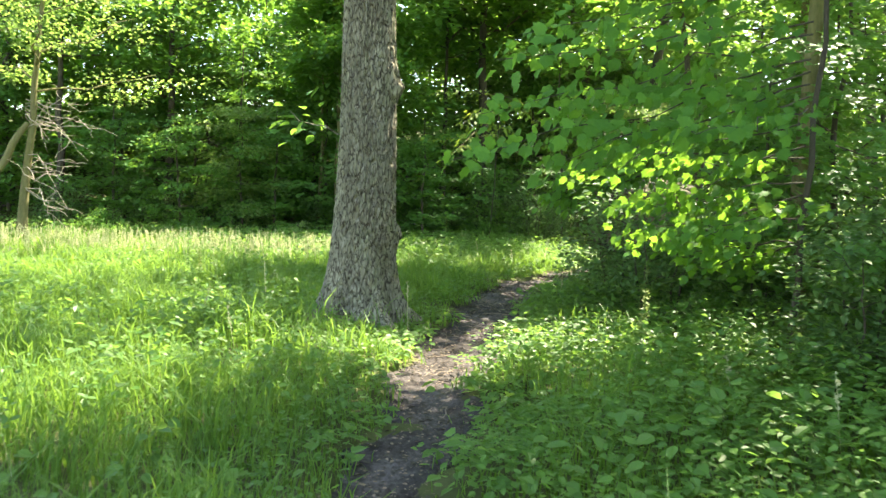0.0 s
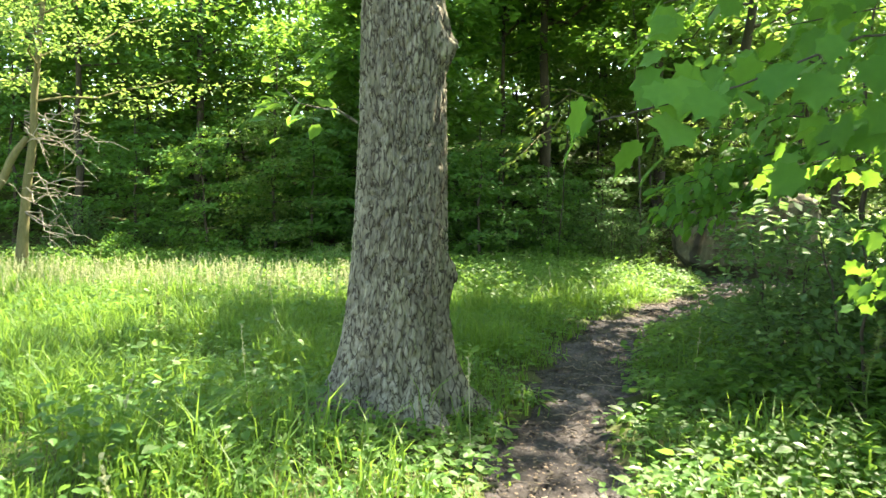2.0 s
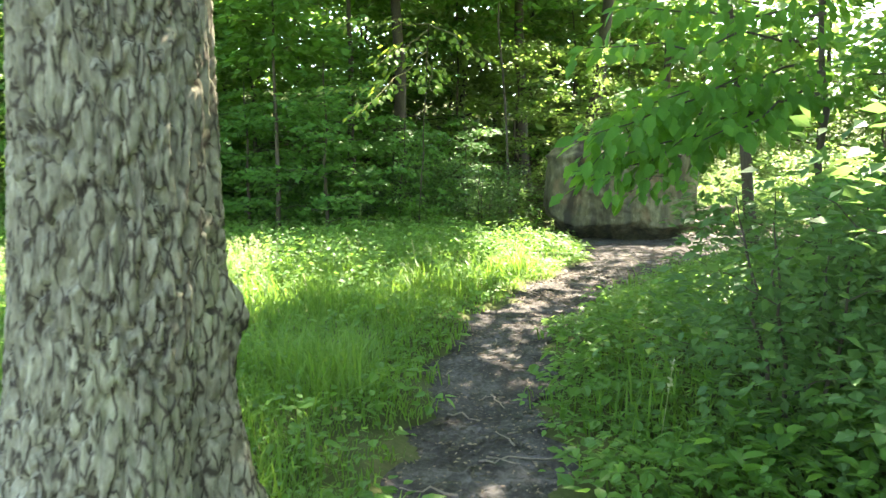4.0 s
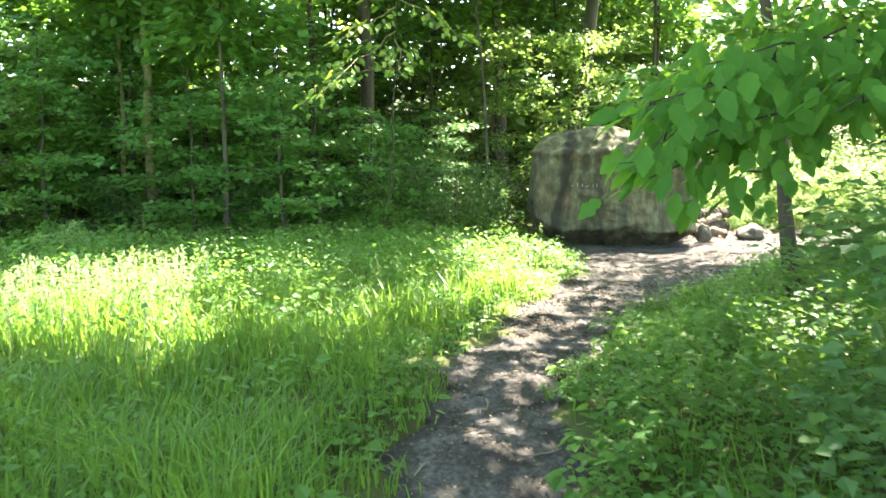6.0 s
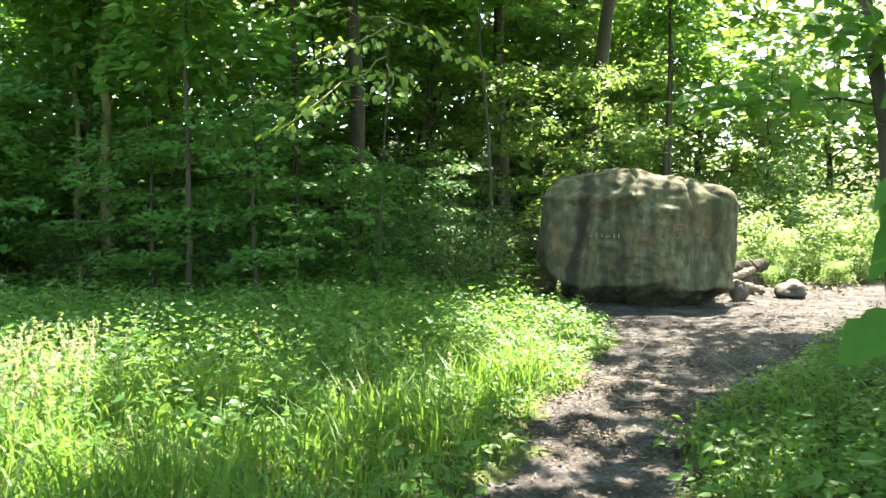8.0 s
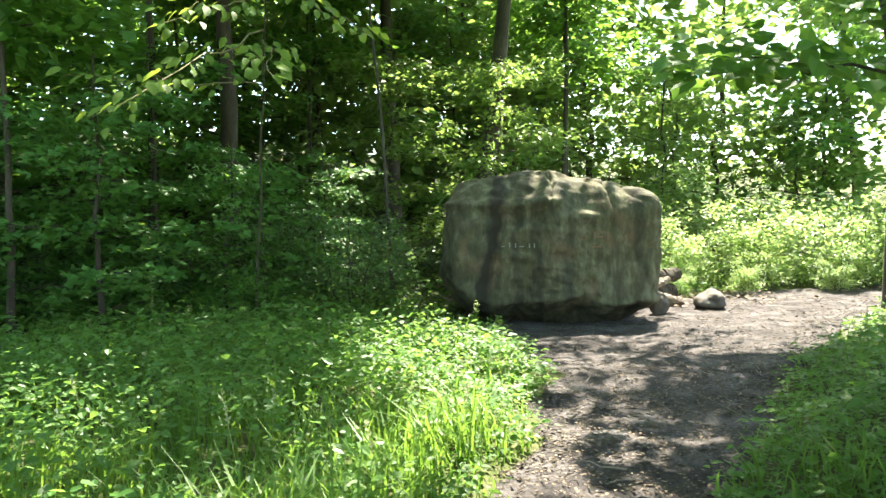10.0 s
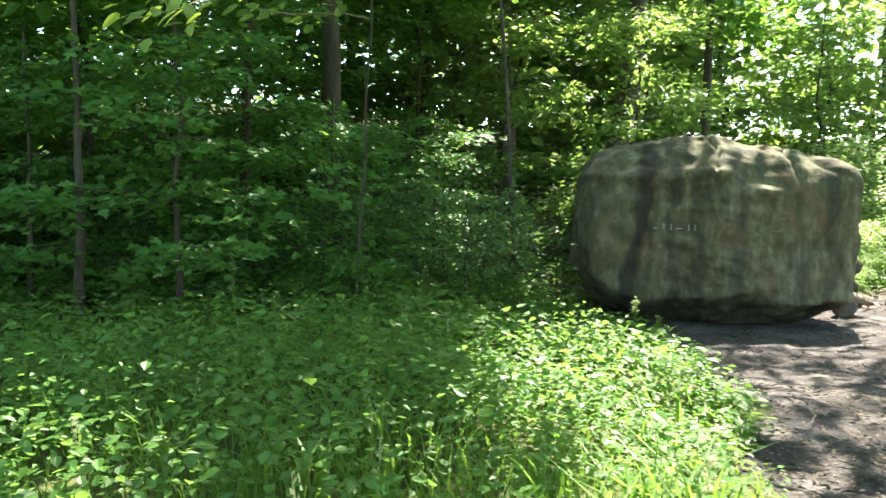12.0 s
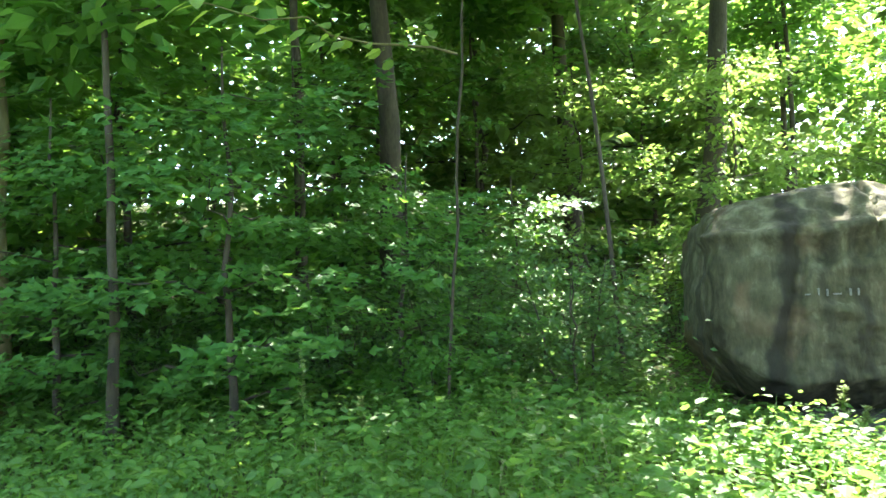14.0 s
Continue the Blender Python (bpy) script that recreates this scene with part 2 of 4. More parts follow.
def thing(name, label, category, at=(0, 0, 0), group="", kind="", turn=0.0):
    ob = new(name)
    ob.matrix_world = pose(*at, 0, 0, turn)
    return tagged(ob, label, category, group, kind)


def tube(points, radii, sides=8):
    p = np.asarray(points, float)
    r = np.asarray(radii, float)
    d = np.gradient(p, axis=0)
    d /= np.linalg.norm(d, axis=1)[:, None] + 1e-9
    if np.abs(d[:, 2]).mean() > 0.6:
        ref = np.tile([[1.0, 0.0, 0.0]], (len(p), 1))
    else:
        ref = np.tile([[0.0, 0.0, 1.0]], (len(p), 1))
    a = np.cross(d, ref)
    a /= np.linalg.norm(a, axis=1)[:, None] + 1e-9
    b = np.cross(d, a)
    ang = np.linspace(0, 2 * np.pi, sides, endpoint=False)
    v = p[:, None] + r[:, None, None] * (np.cos(ang)[None, :, None] * a[:, None] + np.sin(ang)[None, :, None] * b[:, None])
    i = np.arange(len(p) - 1)[:, None] * sides
    j = np.arange(sides)[None]
    k = (j + 1) % sides
    f = np.stack([i + j, i + k, i + sides + k, i + sides + j], -1).reshape(-1, 4)
    return v.reshape(-1, 3), f


def unit(a):
    return a / (np.linalg.norm(a, axis=-1, keepdims=True) + 1e-9)


DIAMOND = (np.array([(0, 0, 0), (-0.36, 0.42, 0.07), (0, 1, -0.05), (0.36, 0.42, 0.07)], float), np.array([(0, 3, 2), (0, 2, 1)]))
OVATE = (np.array([(0, 0, 0), (-0.30, 0.22, 0.05), (-0.30, 0.55, 0.05), (0, 1, -0.06), (0.30, 0.55, 0.05), (0.30, 0.22, 0.05)], float),
         np.array([(0, 3, 2, 1), (0, 5, 4, 3)]))

LOBED = (np.array([(0, 0, 0), (-0.46, 0.10, 0.06), (-0.44, 0.58, 0.05), (0, 1, -0.07), (0.44, 0.58, 0.05), (0.46, 0.10, 0.06)], float),
         np.array([(0, 3, 2, 1), (0, 5, 4, 3)]))


STAR = (np.array([(0, 0.28, -0.02), (0, 0, 0), (-0.50, 0.36, 0.06), (-0.17, 0.54, 0.02), (0, 1, -0.07), (0.17, 0.54, 0.02), (0.50, 0.36, 0.06)], float),
        np.array([(0, 3, 2, 1), (0, 5, 4, 3), (0, 1, 6, 5)]))


def leaves(base, tip_way, normal, size, shape=DIAMOND):
    """Many leaves of one shape: base points, the way to the tip, the upper side, lengths."""
    t = unit(tip_way)
    s = unit(np.cross(t, normal))
    n = np.cross(s, t)
    tv, tf = shape
    v = base[:, None] + size[:, None, None] * (tv[None, :, 0:1] * s[:, None] + tv[None, :, 1:2] * t[:, None] + tv[None, :, 2:3] * n[:, None])
    f = tf[None] + (np.arange(len(base)) * len(tv))[:, None, None]
    return v.reshape(-1, 3), f.reshape(-1, tf.shape[1])


def spray(rng, centre, way, reach, count, size, thick=0.10, tilt=0.35, face=0.0):
    """A flat layer of leaves round the end of a twig, drooping outward."""
    flat = 0.45 if tilt < 0.3 else 1.0
    a = rng.uniform(0, 2 * np.pi, count)
    q = np.sqrt(rng.uniform(0.02, 1, count)) * reach
    off = np.stack([np.cos(a) * q, np.sin(a) * q * 0.8, rng.normal(0, thick, count) - 0.16 * q * q / reach], 1)
    base = np.asarray(centre) + off
    tip = unit(np.stack([np.cos(a), np.sin(a), rng.normal(-0.25, 0.25, count) * flat], 1) + 0.6 * np.asarray(way) * (1, 1, flat) + rng.normal(0, 0.45, (count, 3)) * (1, 1, flat))
    nor = np.stack([rng.normal(0, tilt, count), rng.normal(-face, tilt, count), np.ones(count)], 1)
    return base, tip, nor, size * rng.uniform(0.65, 1.25, count)


def bent(rng, a, b, wobble, n=7):
    """A crooked line from a to b."""
    a, b = np.asarray(a, float), np.asarray(b, float)
    s = np.linspace(0, 1, n)[:, None]
    p = a + (b - a) * s
    k = rng.normal(0, wobble, (n, 3)) * np.sin(np.pi * s)
    return p + k


def woody(name, seed, height, first, spread, limbs, sprays, per_spray, leaf, trunk_r, bark, leaf_mat, label, category,
          lean=(0, 0), shape=DIAMOND, reach=0.55, rise=0.25, group="", stems=1, kind="", thick=0.10, tilt=0.35, crook=0.03, face=0.0, at=None):
    """A tree or bush: trunk, limbs and a crown of leaf layers with gaps between them."""
    rng = np.random.default_rng(seed)
    root = thing(name, label, category, group=group, kind=kind)
    crown = Geo()
    for s in range(stems):
        if stems > 1:
            aa = 2 * np.pi * s / stems + rng.uniform(-0.4, 0.4)
            foot = np.array([0.12 * np.cos(aa), 0.12 * np.sin(aa), -0.08])
            top = np.array([np.cos(aa) * spread * 0.5, np.sin(aa) * spread * 0.5, height * rng.uniform(0.75, 1.0)])
        else:
            foot, top = np.array([0, 0, -0.15]), np.array([lean[0], lean[1], height])
        line = bent(rng, foot, top, crook * height / 3, 12)
        line[0] = foot
        u = np.linspace(0, 1, 12)
        rad = trunk_r * (1 - 0.8 * u) * (1 + 0.5 * np.exp(-u * 14))
        part("trunk" if stems == 1 else "stem", Geo().add(*tube(line, rad, 10)), bark, root, smooth=True)
        n = max(2, limbs // stems)
        for k in range(n):
            f = first + (0.97 - first) * (k + rng.uniform(0, 0.8)) / n
            start = np.array([np.interp(f, u, line[:, c]) for c in range(3)])
            az = k * 2.4 + rng.uniform(-0.5, 0.5) + s
            long = spread * rng.uniform(0.65, 1.1) * (1.0 - 0.55 * max(0.0, (f - 0.45) / 0.55))
            end = start + np.array([np.cos(az) * long, np.sin(az) * long, long * rng.normal(rise, 0.15)])
            limb = bent(rng, start, end, 0.04 * long, 6)
            lr = max(0.006, trunk_r * 0.38 * (1 - 0.6 * f))
            part("limb", Geo().add(*tube(limb, np.linspace(lr, lr * 0.25, 6), 5)), bark, root)
            for j in range(sprays):
                w = 0.25 + 0.8 * (j + rng.uniform(0, 1)) / sprays
                c = start + (end - start) * w + np.array([rng.normal(0, 0.22) * long * 0.5, rng.normal(0, 0.22) * long * 0.5, rng.normal(0, 0.06) * long])
                cnt = max(4, int(per_spray * rng.uniform(0.5, 1.4)))
                layer = leaves(*spray(rng, c, unit(end - start), reach * rng.uniform(0.6, 1.25), cnt, leaf, thick, tilt, face), shape)
                if at is None or not leaves_sky_open(c + np.array([at[0], at[1], 0])):
                    crown.add(*layer)
    part("crown", crown, leaf_mat, root)
    return root


def copies(ob, places, rng, around=(0, 360)):
    """Copies of a woody thing at (x, y, size[, turn])."""
    out = []
    for x, y, s, *turn in places:
        a = turn[0] if turn else rng.uniform(*around)
        m = Matrix.Translation((x, y, ground_z(x, y))) @ pose(0, 0, 0, rng.normal(0, 2), rng.normal(0, 2), a).to_3x3().to_4x4() @ Matrix.Diagonal((s, s, s * rng.uniform(0.92, 1.1), 1))
        out.append(copy_thing(ob, m))
    return out


def move(ob, x, y, s, turn):
    ob.matrix_world = Matrix.Translation((x, y, ground_z(x, y))) @ pose(0, 0, 0, 0, 0, turn).to_3x3().to_4x4() @ Matrix.Diagonal((s, s, s, 1))
    return ob


# ---- ground and path ----
EDGE_Y = [-8, 3, 5.2, 7.2, 9, 11, 13, 15, 16, 17, 18.2, 19, 20.8, 22, 23.5, 25.2, 26.5]
EDGE_L = [-0.6, -0.02, 0.15, 0.32, 0.72, 1.15, 1.75, 2.7, 3.4, 4.0, 4.7, 5.2, 5.7, 5.9, 6.0, 11.0, 14.0]
EDGE_R = [0.0, 0.64, 0.86, 1.24, 1.66, 2.15, 2.9, 4.2, 5.3, 6.6, 8.0, 9.3, 12.0, 15.0, 17.5, 20.0, 21.0]


def path_edges(y):
    y = np.asarray(y, float)
    w = 0.10 * np.sin(y * 3.1) + 0.07 * np.sin(y * 7.3 + 1) + 0.04 * np.sin(y * 17 + 2)
    w2 = 0.10 * np.sin(y * 2.7 + 2) + 0.06 * np.sin(y * 8.1) + 0.04 * np.sin(y * 15 + 1)
    return np.interp(y, EDGE_Y, EDGE_L) + w, np.interp(y, EDGE_Y, EDGE_R) + w2


def on_path(x, y, margin=0.0):
    l, r = path_edges(y)
    return (x > l + margin) & (x < r - margin) & (np.asarray(y) < 26.2)


def land(x, y):
    """Height of the land: a level meadow, a wooded slope behind it and a low bank beside the path."""
    x, y = np.asarray(x, float), np.asarray(y, float)
    foot = 24.5 + 2.5 / (1 + np.exp(-(x - 4) * 0.8)) + 9 / (1 + np.exp(-(x - 13) * 0.5))
    d = np.maximum(0, y - foot)
    hill = np.where(d < 5, 0.02 * d * d + 0.12 * d, 1.1 + 0.46 * (d - 5))
    hill = 9.5 * (1 - np.exp(-hill / 9.5))
    bank = 0.35 / (1 + np.exp(np.clip(-(x - 4.8 - 0.12 * y) * 1.6, -60, 60))) * np.exp(-((y - 8) / 7.0) ** 2)
    rough = 0.035 * np.sin(x * 1.3 + 0.4 * y) * np.sin(y * 1.1 - 0.3 * x) + 0.02 * np.sin(x * 3.7 + 1) * np.sin(y * 3.3)
    return hill + bank + rough


def ground_z(x, y):
    return float(land(x, y))


def graded(lo, hi, step, far):
    core = np.arange(lo, hi + 1e-6, step)
    out = [step * 1.35 ** k for k in range(1, 40)]
    out = np.cumsum(out)
    out = out[out < far]
    return np.r_[lo - out[::-1], core, hi + out]


gx, gy = graded(-14, 20, 0.28, 900), graded(-6, 30, 0.28, 900)
X, Y = np.meshgrid(gx, gy)
Z = land(X, Y)
sunk = on_path(X, Y, 0.04)
Z = np.where(sunk, Z - 0.09, Z)
nx, ny = len(gx), len(gy)
I = (np.arange(ny - 1)[:, None] * nx + np.arange(nx - 1)[None]).reshape(-1, 1)
ground = new("ground", Geo().add(np.stack([X, Y, Z], -1).reshape(-1, 3), np.hstack([I, I + 1, I + nx + 1, I + nx])).mesh("ground", M_SOIL, True))
tagged(ground, "dark forest soil under grass and leaf litter", "ground", kind="structure")

py = np.arange(-8, 26.4, 0.08)
pl, pr = path_edges(py)
cols = np.linspace(0, 1, 54)
PX = pl[:, None] + (pr - pl)[:, None] * cols[None]
PY = np.repeat(py[:, None], len(cols), 1)
edge = np.minimum(cols, 1 - cols)[None] * (pr - pl)[:, None]
rng0 = np.random.default_rng(5)
bumps = 0.012 * np.sin(PX * 9 + 2 * np.sin(PY * 4)) * np.sin(PY * 8) + 0.006 * rng0.normal(0, 1, PX.shape)
PZ = land(PX, PY) - 0.045 + 0.02 * np.exp(-edge / 0.12) + bumps - 0.10 * (edge <= 0)
nx, ny = PX.shape[1], PX.shape[0]
I = (np.arange(ny - 1)[:, None] * nx + np.arange(nx - 1)[None]).reshape(-1, 1)
path = new("path", Geo().add(np.stack([PX, PY, PZ], -1).reshape(-1, 3), np.hstack([I, I + 1, I + nx + 1, I + nx])).mesh("path", M_PATH, True))
tagged(path, "narrow trodden dirt footpath with dry leaf scraps", "path", kind="structure")


# gaps cut into the high crowns, added so sun lands on chosen ground spots (x, y, half widths)
OPEN = [(1.5, 5.9, 0.5, 1.3), (2.85, 4.6, 0.7, 0.8), (-2.4, 4.2, 1.3, 1.2), (-4.2, 16.3, 4.0, 0.9), (4.1, 18.9, 1.1, 1.8), (0.1, 17.6, 0.8, 0.9), (6.9, 25.4, 0.9, 0.9)]


def leaves_sky_open(c):
    """Whether a leaf layer at c would stand between the sun and an open spot."""
    x, y = c[0] - SUN_TO.x / SUN_TO.z * c[2], c[1] - SUN_TO.y / SUN_TO.z * c[2]
    return any(((x - a) / (w + 0.4)) ** 2 + ((y - b) / (h + 0.4)) ** 2 < 1 for a, b, w, h in OPEN)


# ---- the large tree beside the path ----
def big_tree(x, y):
    rng = np.random.default_rng(11)
    root = thing("large_tree", "tall grey-brown tree with furrowed bark and flaring roots", "tree", (x, y, 0))
    sides, top = 220, 4.7
    zs = np.arange(-0.12, top, 0.017)
    ang = np.linspace(0, 2 * np.pi, sides, endpoint=False)
    v = np.empty((len(zs), sides, 3))
    toes = [(-58, 0.36, 0.30), (-95, 0.20, 0.40), (-140, 0.26, 0.45), (170, 0.22, 0.5), (110, 0.25, 0.4), (45, 0.25, 0.45), (2, 0.36, 0.32)]
    for i, z in enumerate(zs):
        zz = max(z, 0.0)
        r = 0.345 - 0.017 * zz + 0.10 * np.exp(-zz / 0.55)
        ring = np.full(sides, r)
        for deg, grow, wide in toes:
            d = (ang - radians(deg) + np.pi) % (2 * np.pi) - np.pi
            ring += grow * np.exp(-zz / 0.20) * np.exp(-((d / wide) ** 2)) + 0.035 * np.exp(-zz / 0.9) * np.exp(-((d / (wide * 1.1)) ** 2))
        d = (ang - radians(-28) + np.pi) % (2 * np.pi) - np.pi
        ring -= 0.20 * np.exp(-((d / 0.24) ** 2)) * np.exp(-((zz / 0.75) ** 2))
        d = (ang - radians(-117) + np.pi) % (2 * np.pi) - np.pi
        ring -= 0.17 * np.exp(-((d / 0.20) ** 2)) * np.exp(-((zz / 0.32) ** 2))
        d = (ang - radians(-5) + np.pi) % (2 * np.pi) - np.pi
        ring += 0.075 * np.exp(-((d / 0.22) ** 2) - ((z - 1.05) / 0.12) ** 2)
        d = (ang - radians(-22) + np.pi) % (2 * np.pi) - np.pi
        rr = (d / 0.30) ** 2 + ((z - 2.78) / 0.17) ** 2
        ring += 0.15 * np.exp(-rr) - 0.16 * np.exp(-((d + 0.02) / 0.13) ** 2 - ((z - 2.84) / 0.07) ** 2)
        for j in range(sides):
            c, s = math.cos(ang[j]), math.sin(ang[j])
            wob = noise.noise(Vector((c * 5, s * 5, z * 3.0)))
            q = Vector((c * 9.5 + 0.9 * wob, s * 9.5 + 0.8 * wob, z * 5.0 + 1.5 * wob))
            dist, _ = noise.voronoi(q)
            gap = dist[1] - dist[0]
            fine = noise.noise(Vector((c * 26, s * 26, z * 18))) + 0.8 * noise.noise(Vector((c * 60, s * 60, z * 40)))
            plate = min(gap * 4.6, 1.0)
            plate = plate * plate * (3 - 2 * plate)
            out = ring[j] + 0.046 * plate + 0.007 * fine - 0.028
            v[i, j] = (out * c, out * s, z)
    v[:, :, 0] += (0.012 * zs + 0.03 * np.sin(zs * 0.9))[:, None]
    i = np.arange(len(zs) - 1)[:, None] * sides
    j = np.arange(sides)[None]
    f = np.stack([i + j, i + (j + 1) % sides, i + sides + (j + 1) % sides, i + sides + j], -1).reshape(-1, 4)
    part("trunk", Geo().add(v.reshape(-1, 3), f), M_BARK, root, "furrowed grey bark with a knot hole and a burl", True)
    line = bent(rng, (0.03, 0, 4.55), (0.5, 0.3, 14), 0.08, 10)
    part("upper_trunk", Geo().add(*tube(line, np.linspace(0.285, 0.07, 10), 18)), M_BARK, root, smooth=True)
    crown = Geo()
    for k in range(22):
        h = 6.8 + 0.32 * k
        s = np.array([0.2, 0.1, h])
        az = k * 2.4
        # limbs stretched sunward, above view, so the crown shades the meadow
        far = (5.6 - 0.16 * k) * (1 + 0.45 * math.cos(az - 1.05))
        e = s + np.array([math.cos(az) * far, math.sin(az) * far, 1.2])
        part("limb", Geo().add(*tube(bent(rng, s, e, 0.12, 7), np.linspace(0.09, 0.02, 7), 7)), M_BARK, root)
        for w in np.linspace(0.4, 1.1, 5):
            c = s + (e - s) * w + rng.normal(0, 0.35, 3)
            layer = leaves(*spray(rng, c, unit(e - s), 0.95, 140, 0.2, 0.22))
            if not leaves_sky_open(c + np.array([x, y, 0])):
                crown.add(*layer)
    part("crown", crown, M_LEAF, root)
    twig = bent(rng, (-0.30, 0.1, 2.2), (-0.85, 0.0, 2.45), 0.03, 5)
    part("shoot", Geo().add(*tube(twig, np.linspace(0.012, 0.004, 5), 5)), M_BARK, root)
    g = Geo().add(*leaves(*spray(rng, (-0.75, 0, 2.4), (-1, 0, 0), 0.38, 26, 0.17, 0.14), OVATE))
    part("shoot_leaves", g, M_LEAF, root)
    return root


oak = big_tree(-0.29, 8.42)


# ---- the boulder ----
def boulder(x, y, turn):
    root = thing("boulder", "huge grey weathered boulder with dark water stains standing on bare earth", "boulder", (x, y, 0), turn=turn)
    bm = bmesh.new()
    bmesh.ops.create_cube(bm, size=2.0)
    bmesh.ops.subdivide_edges(bm, edges=bm.edges[:], cuts=74, use_grid_fill=True)
    hx, hy, hz = 1.72, 1.50, 1.34

    def hill(v, at, wide):
        return math.exp(-(((v - at) / wide) ** 2))

    for vert in bm.verts:
        p = vert.co
        k = (abs(p.x) ** 12 + abs(p.y) ** 12 + abs(p.z) ** 12) ** (1 / 12)
        q = p / k
        u = (q.z + 1) / 2
        rim = 0.21 + 0.06 * noise.noise(Vector((q.x * 2.4, q.y * 2.4, 7.0))) + 0.16 * max(0.0, -q.x - 0.62) / 0.38
        low = max(0.0, rim - u) / rim
        under = 1.0 - 0.40 * low ** 1.1
        co = Vector((q.x * hx * under, q.y * hy * (1 - 0.62 * low ** 0.9), q.z * hz + 1.10))
        # the side that leans out towards its foot, and the overhanging one
        if q.x < 0:
            co.x -= 0.16 * (1 - u) * -q.x * under
        else:
            co.x += 0.07 * math.sin(u * math.pi) * q.x
        # worn shoulders: the top rolls over towards the path and the clearing
        roll = max(0.0, u - 0.70) / 0.30
        if q.y < 0:
            co.y += (0.62 - 0.20 * q.x) * roll ** 2.2 * -q.y
        if q.x > 0:
            co.x -= 0.22 * roll ** 2.6 * q.x
        else:
            co.x += 0.10 * roll ** 2.0 * -q.x
        top = max(0.0, q.z - 0.55) / 0.45
        co.z += top * (0.06 * hill(q.x, -0.12, 0.4) - 0.05 * max(0.0, -q.x) - 0.24 * max(0.0, q.x) ** 1.6 + 0.06 * noise.noise(Vector((q.x * 2, q.y * 2, 1.0))))
        n = 0.12 * noise.noise(co * 0.8) + 0.075 * noise.noise(co * 2.1) + 0.05 * noise.noise(co * 5.5) + 0.016 * noise.noise(co * 14) + 0.007 * noise.noise(co * 33)
        n -= 0.045 * max(0.0, 1 - 6 * abs(noise.noise(Vector((co.x * 1.7, co.y * 1.7, co.z * 0.9 + 4.0)))))
        if q.y < 0:
            # a slanting facet at the corner
            co.y += 0.9 * max(0.0, -q.x - 0.62) * max(0.0, -q.y)
        if q.y < -0.3:
            x, z = co.x, co.z
            # a deep run, and the hollows under the lip of the worn top
            n -= 0.13 * hill(x, -1.22 + 0.16 * z, 0.085) * (0.25 < z < 2.0)
            lip = 1.90 + 0.07 * noise.noise(Vector((x * 2.3, 5.0, 1.0)))
            n += 0.13 * hill(z, lip + 0.05, 0.07) * (x < 0.1)
            n -= 0.17 * hill(x, -0.70, 0.14) * hill(z, lip - 0.18, 0.12)
            n -= 0.19 * hill(x, -0.30, 0.15) * hill(z, lip - 0.20, 0.15)
            # splits coming down from the top
            n -= 0.12 * hill(x, -0.07 + 0.05 * math.sin(z * 9), 0.03) * (z > 1.55)
            n -= 0.12 * hill(x, 0.90 + 0.03 * math.sin(z * 11), 0.028) * (z > 1.6)
            # a bulge added so the steep face catches a spot of sun
            n += 0.20 * hill(x, 0.46, 0.22) * hill(z, 1.70, 0.10)
            # slanting flaked ledges in the middle of the face
            flake = math.sin(9.0 * z + 3.2 * x + 2.2 * noise.noise(Vector((x * 2.2, 1.0, z * 2.2))))
            n += 0.055 * max(0.0, flake) ** 3 * hill(x, -0.35, 0.62) * hill(z, 0.95, 0.55)
            n -= 0.04 * max(0.0, 1 - abs(noise.noise(Vector((x * 4, 3.0, z * 7)))) * 8) * (abs(x + 0.2) < 0.9) * (z < 1.5)
            # broad upright ribs of the shaded end
            n += 0.035 * math.sin(x * 8.5 + 0.6 * z) * max(0.0, min(1.0, x * 2.0))
        co += Vector((q.x * 0.7, q.y, q.z * 0.35)).normalized() * n
        vert.co = co
    me = bpy.data.meshes.new("stone")
    bm.to_mesh(me)
    bm.free()
    me.materials.append(M_STONE)
    me.polygons.foreach_set("use_smooth", np.ones(len(me.polygons), bool))
    part("stone", me, M_STONE, root)
    # chalk marks that cannot be read, as bars, and a painted ring
    for k, (a, b, w) in enumerate([(-0.86, 0.04, 0.13), (-0.78, 0.10, 0.02), (-0.68, 0.07, 0.02), (-0.58, 0.02, 0.10), (-0.46, 0.05, 0.02), (-0.38, 0.05, 0.02)]):
        SCRIBBLE.append((root, a, b, w))
    return root


SCRIBBLE = []
stone = boulder(7.90, 24.05, -19)


def stuck_on(root, u, z, geo, material, name, label):
    """Lays a small flat mark on the boulder's front face."""
    me = [c for c in root.children if c.name.startswith("stone")][0].data
    best = min((v.co for v in me.vertices if v.co.y < -0.8), key=lambda c: (c.x - u) ** 2 + (c.z - z) ** 2)
    ob = part(name, geo, material, root, label)
    ob.location = (u, best.y - 0.012, z)
    return ob


def bar(w, h):
    v = np.array([(x, y, z) for y in (-0.004, 0.02) for x, z in ((-w / 2, -h / 2), (w / 2, -h / 2), (w / 2, h / 2), (-w / 2, h / 2))])
    return Geo().add(v, [(0, 1, 2, 3), (4, 7, 6, 5), (0, 4, 5, 1), (1, 5, 6, 2), (2, 6, 7, 3), (3, 7, 4, 0)])


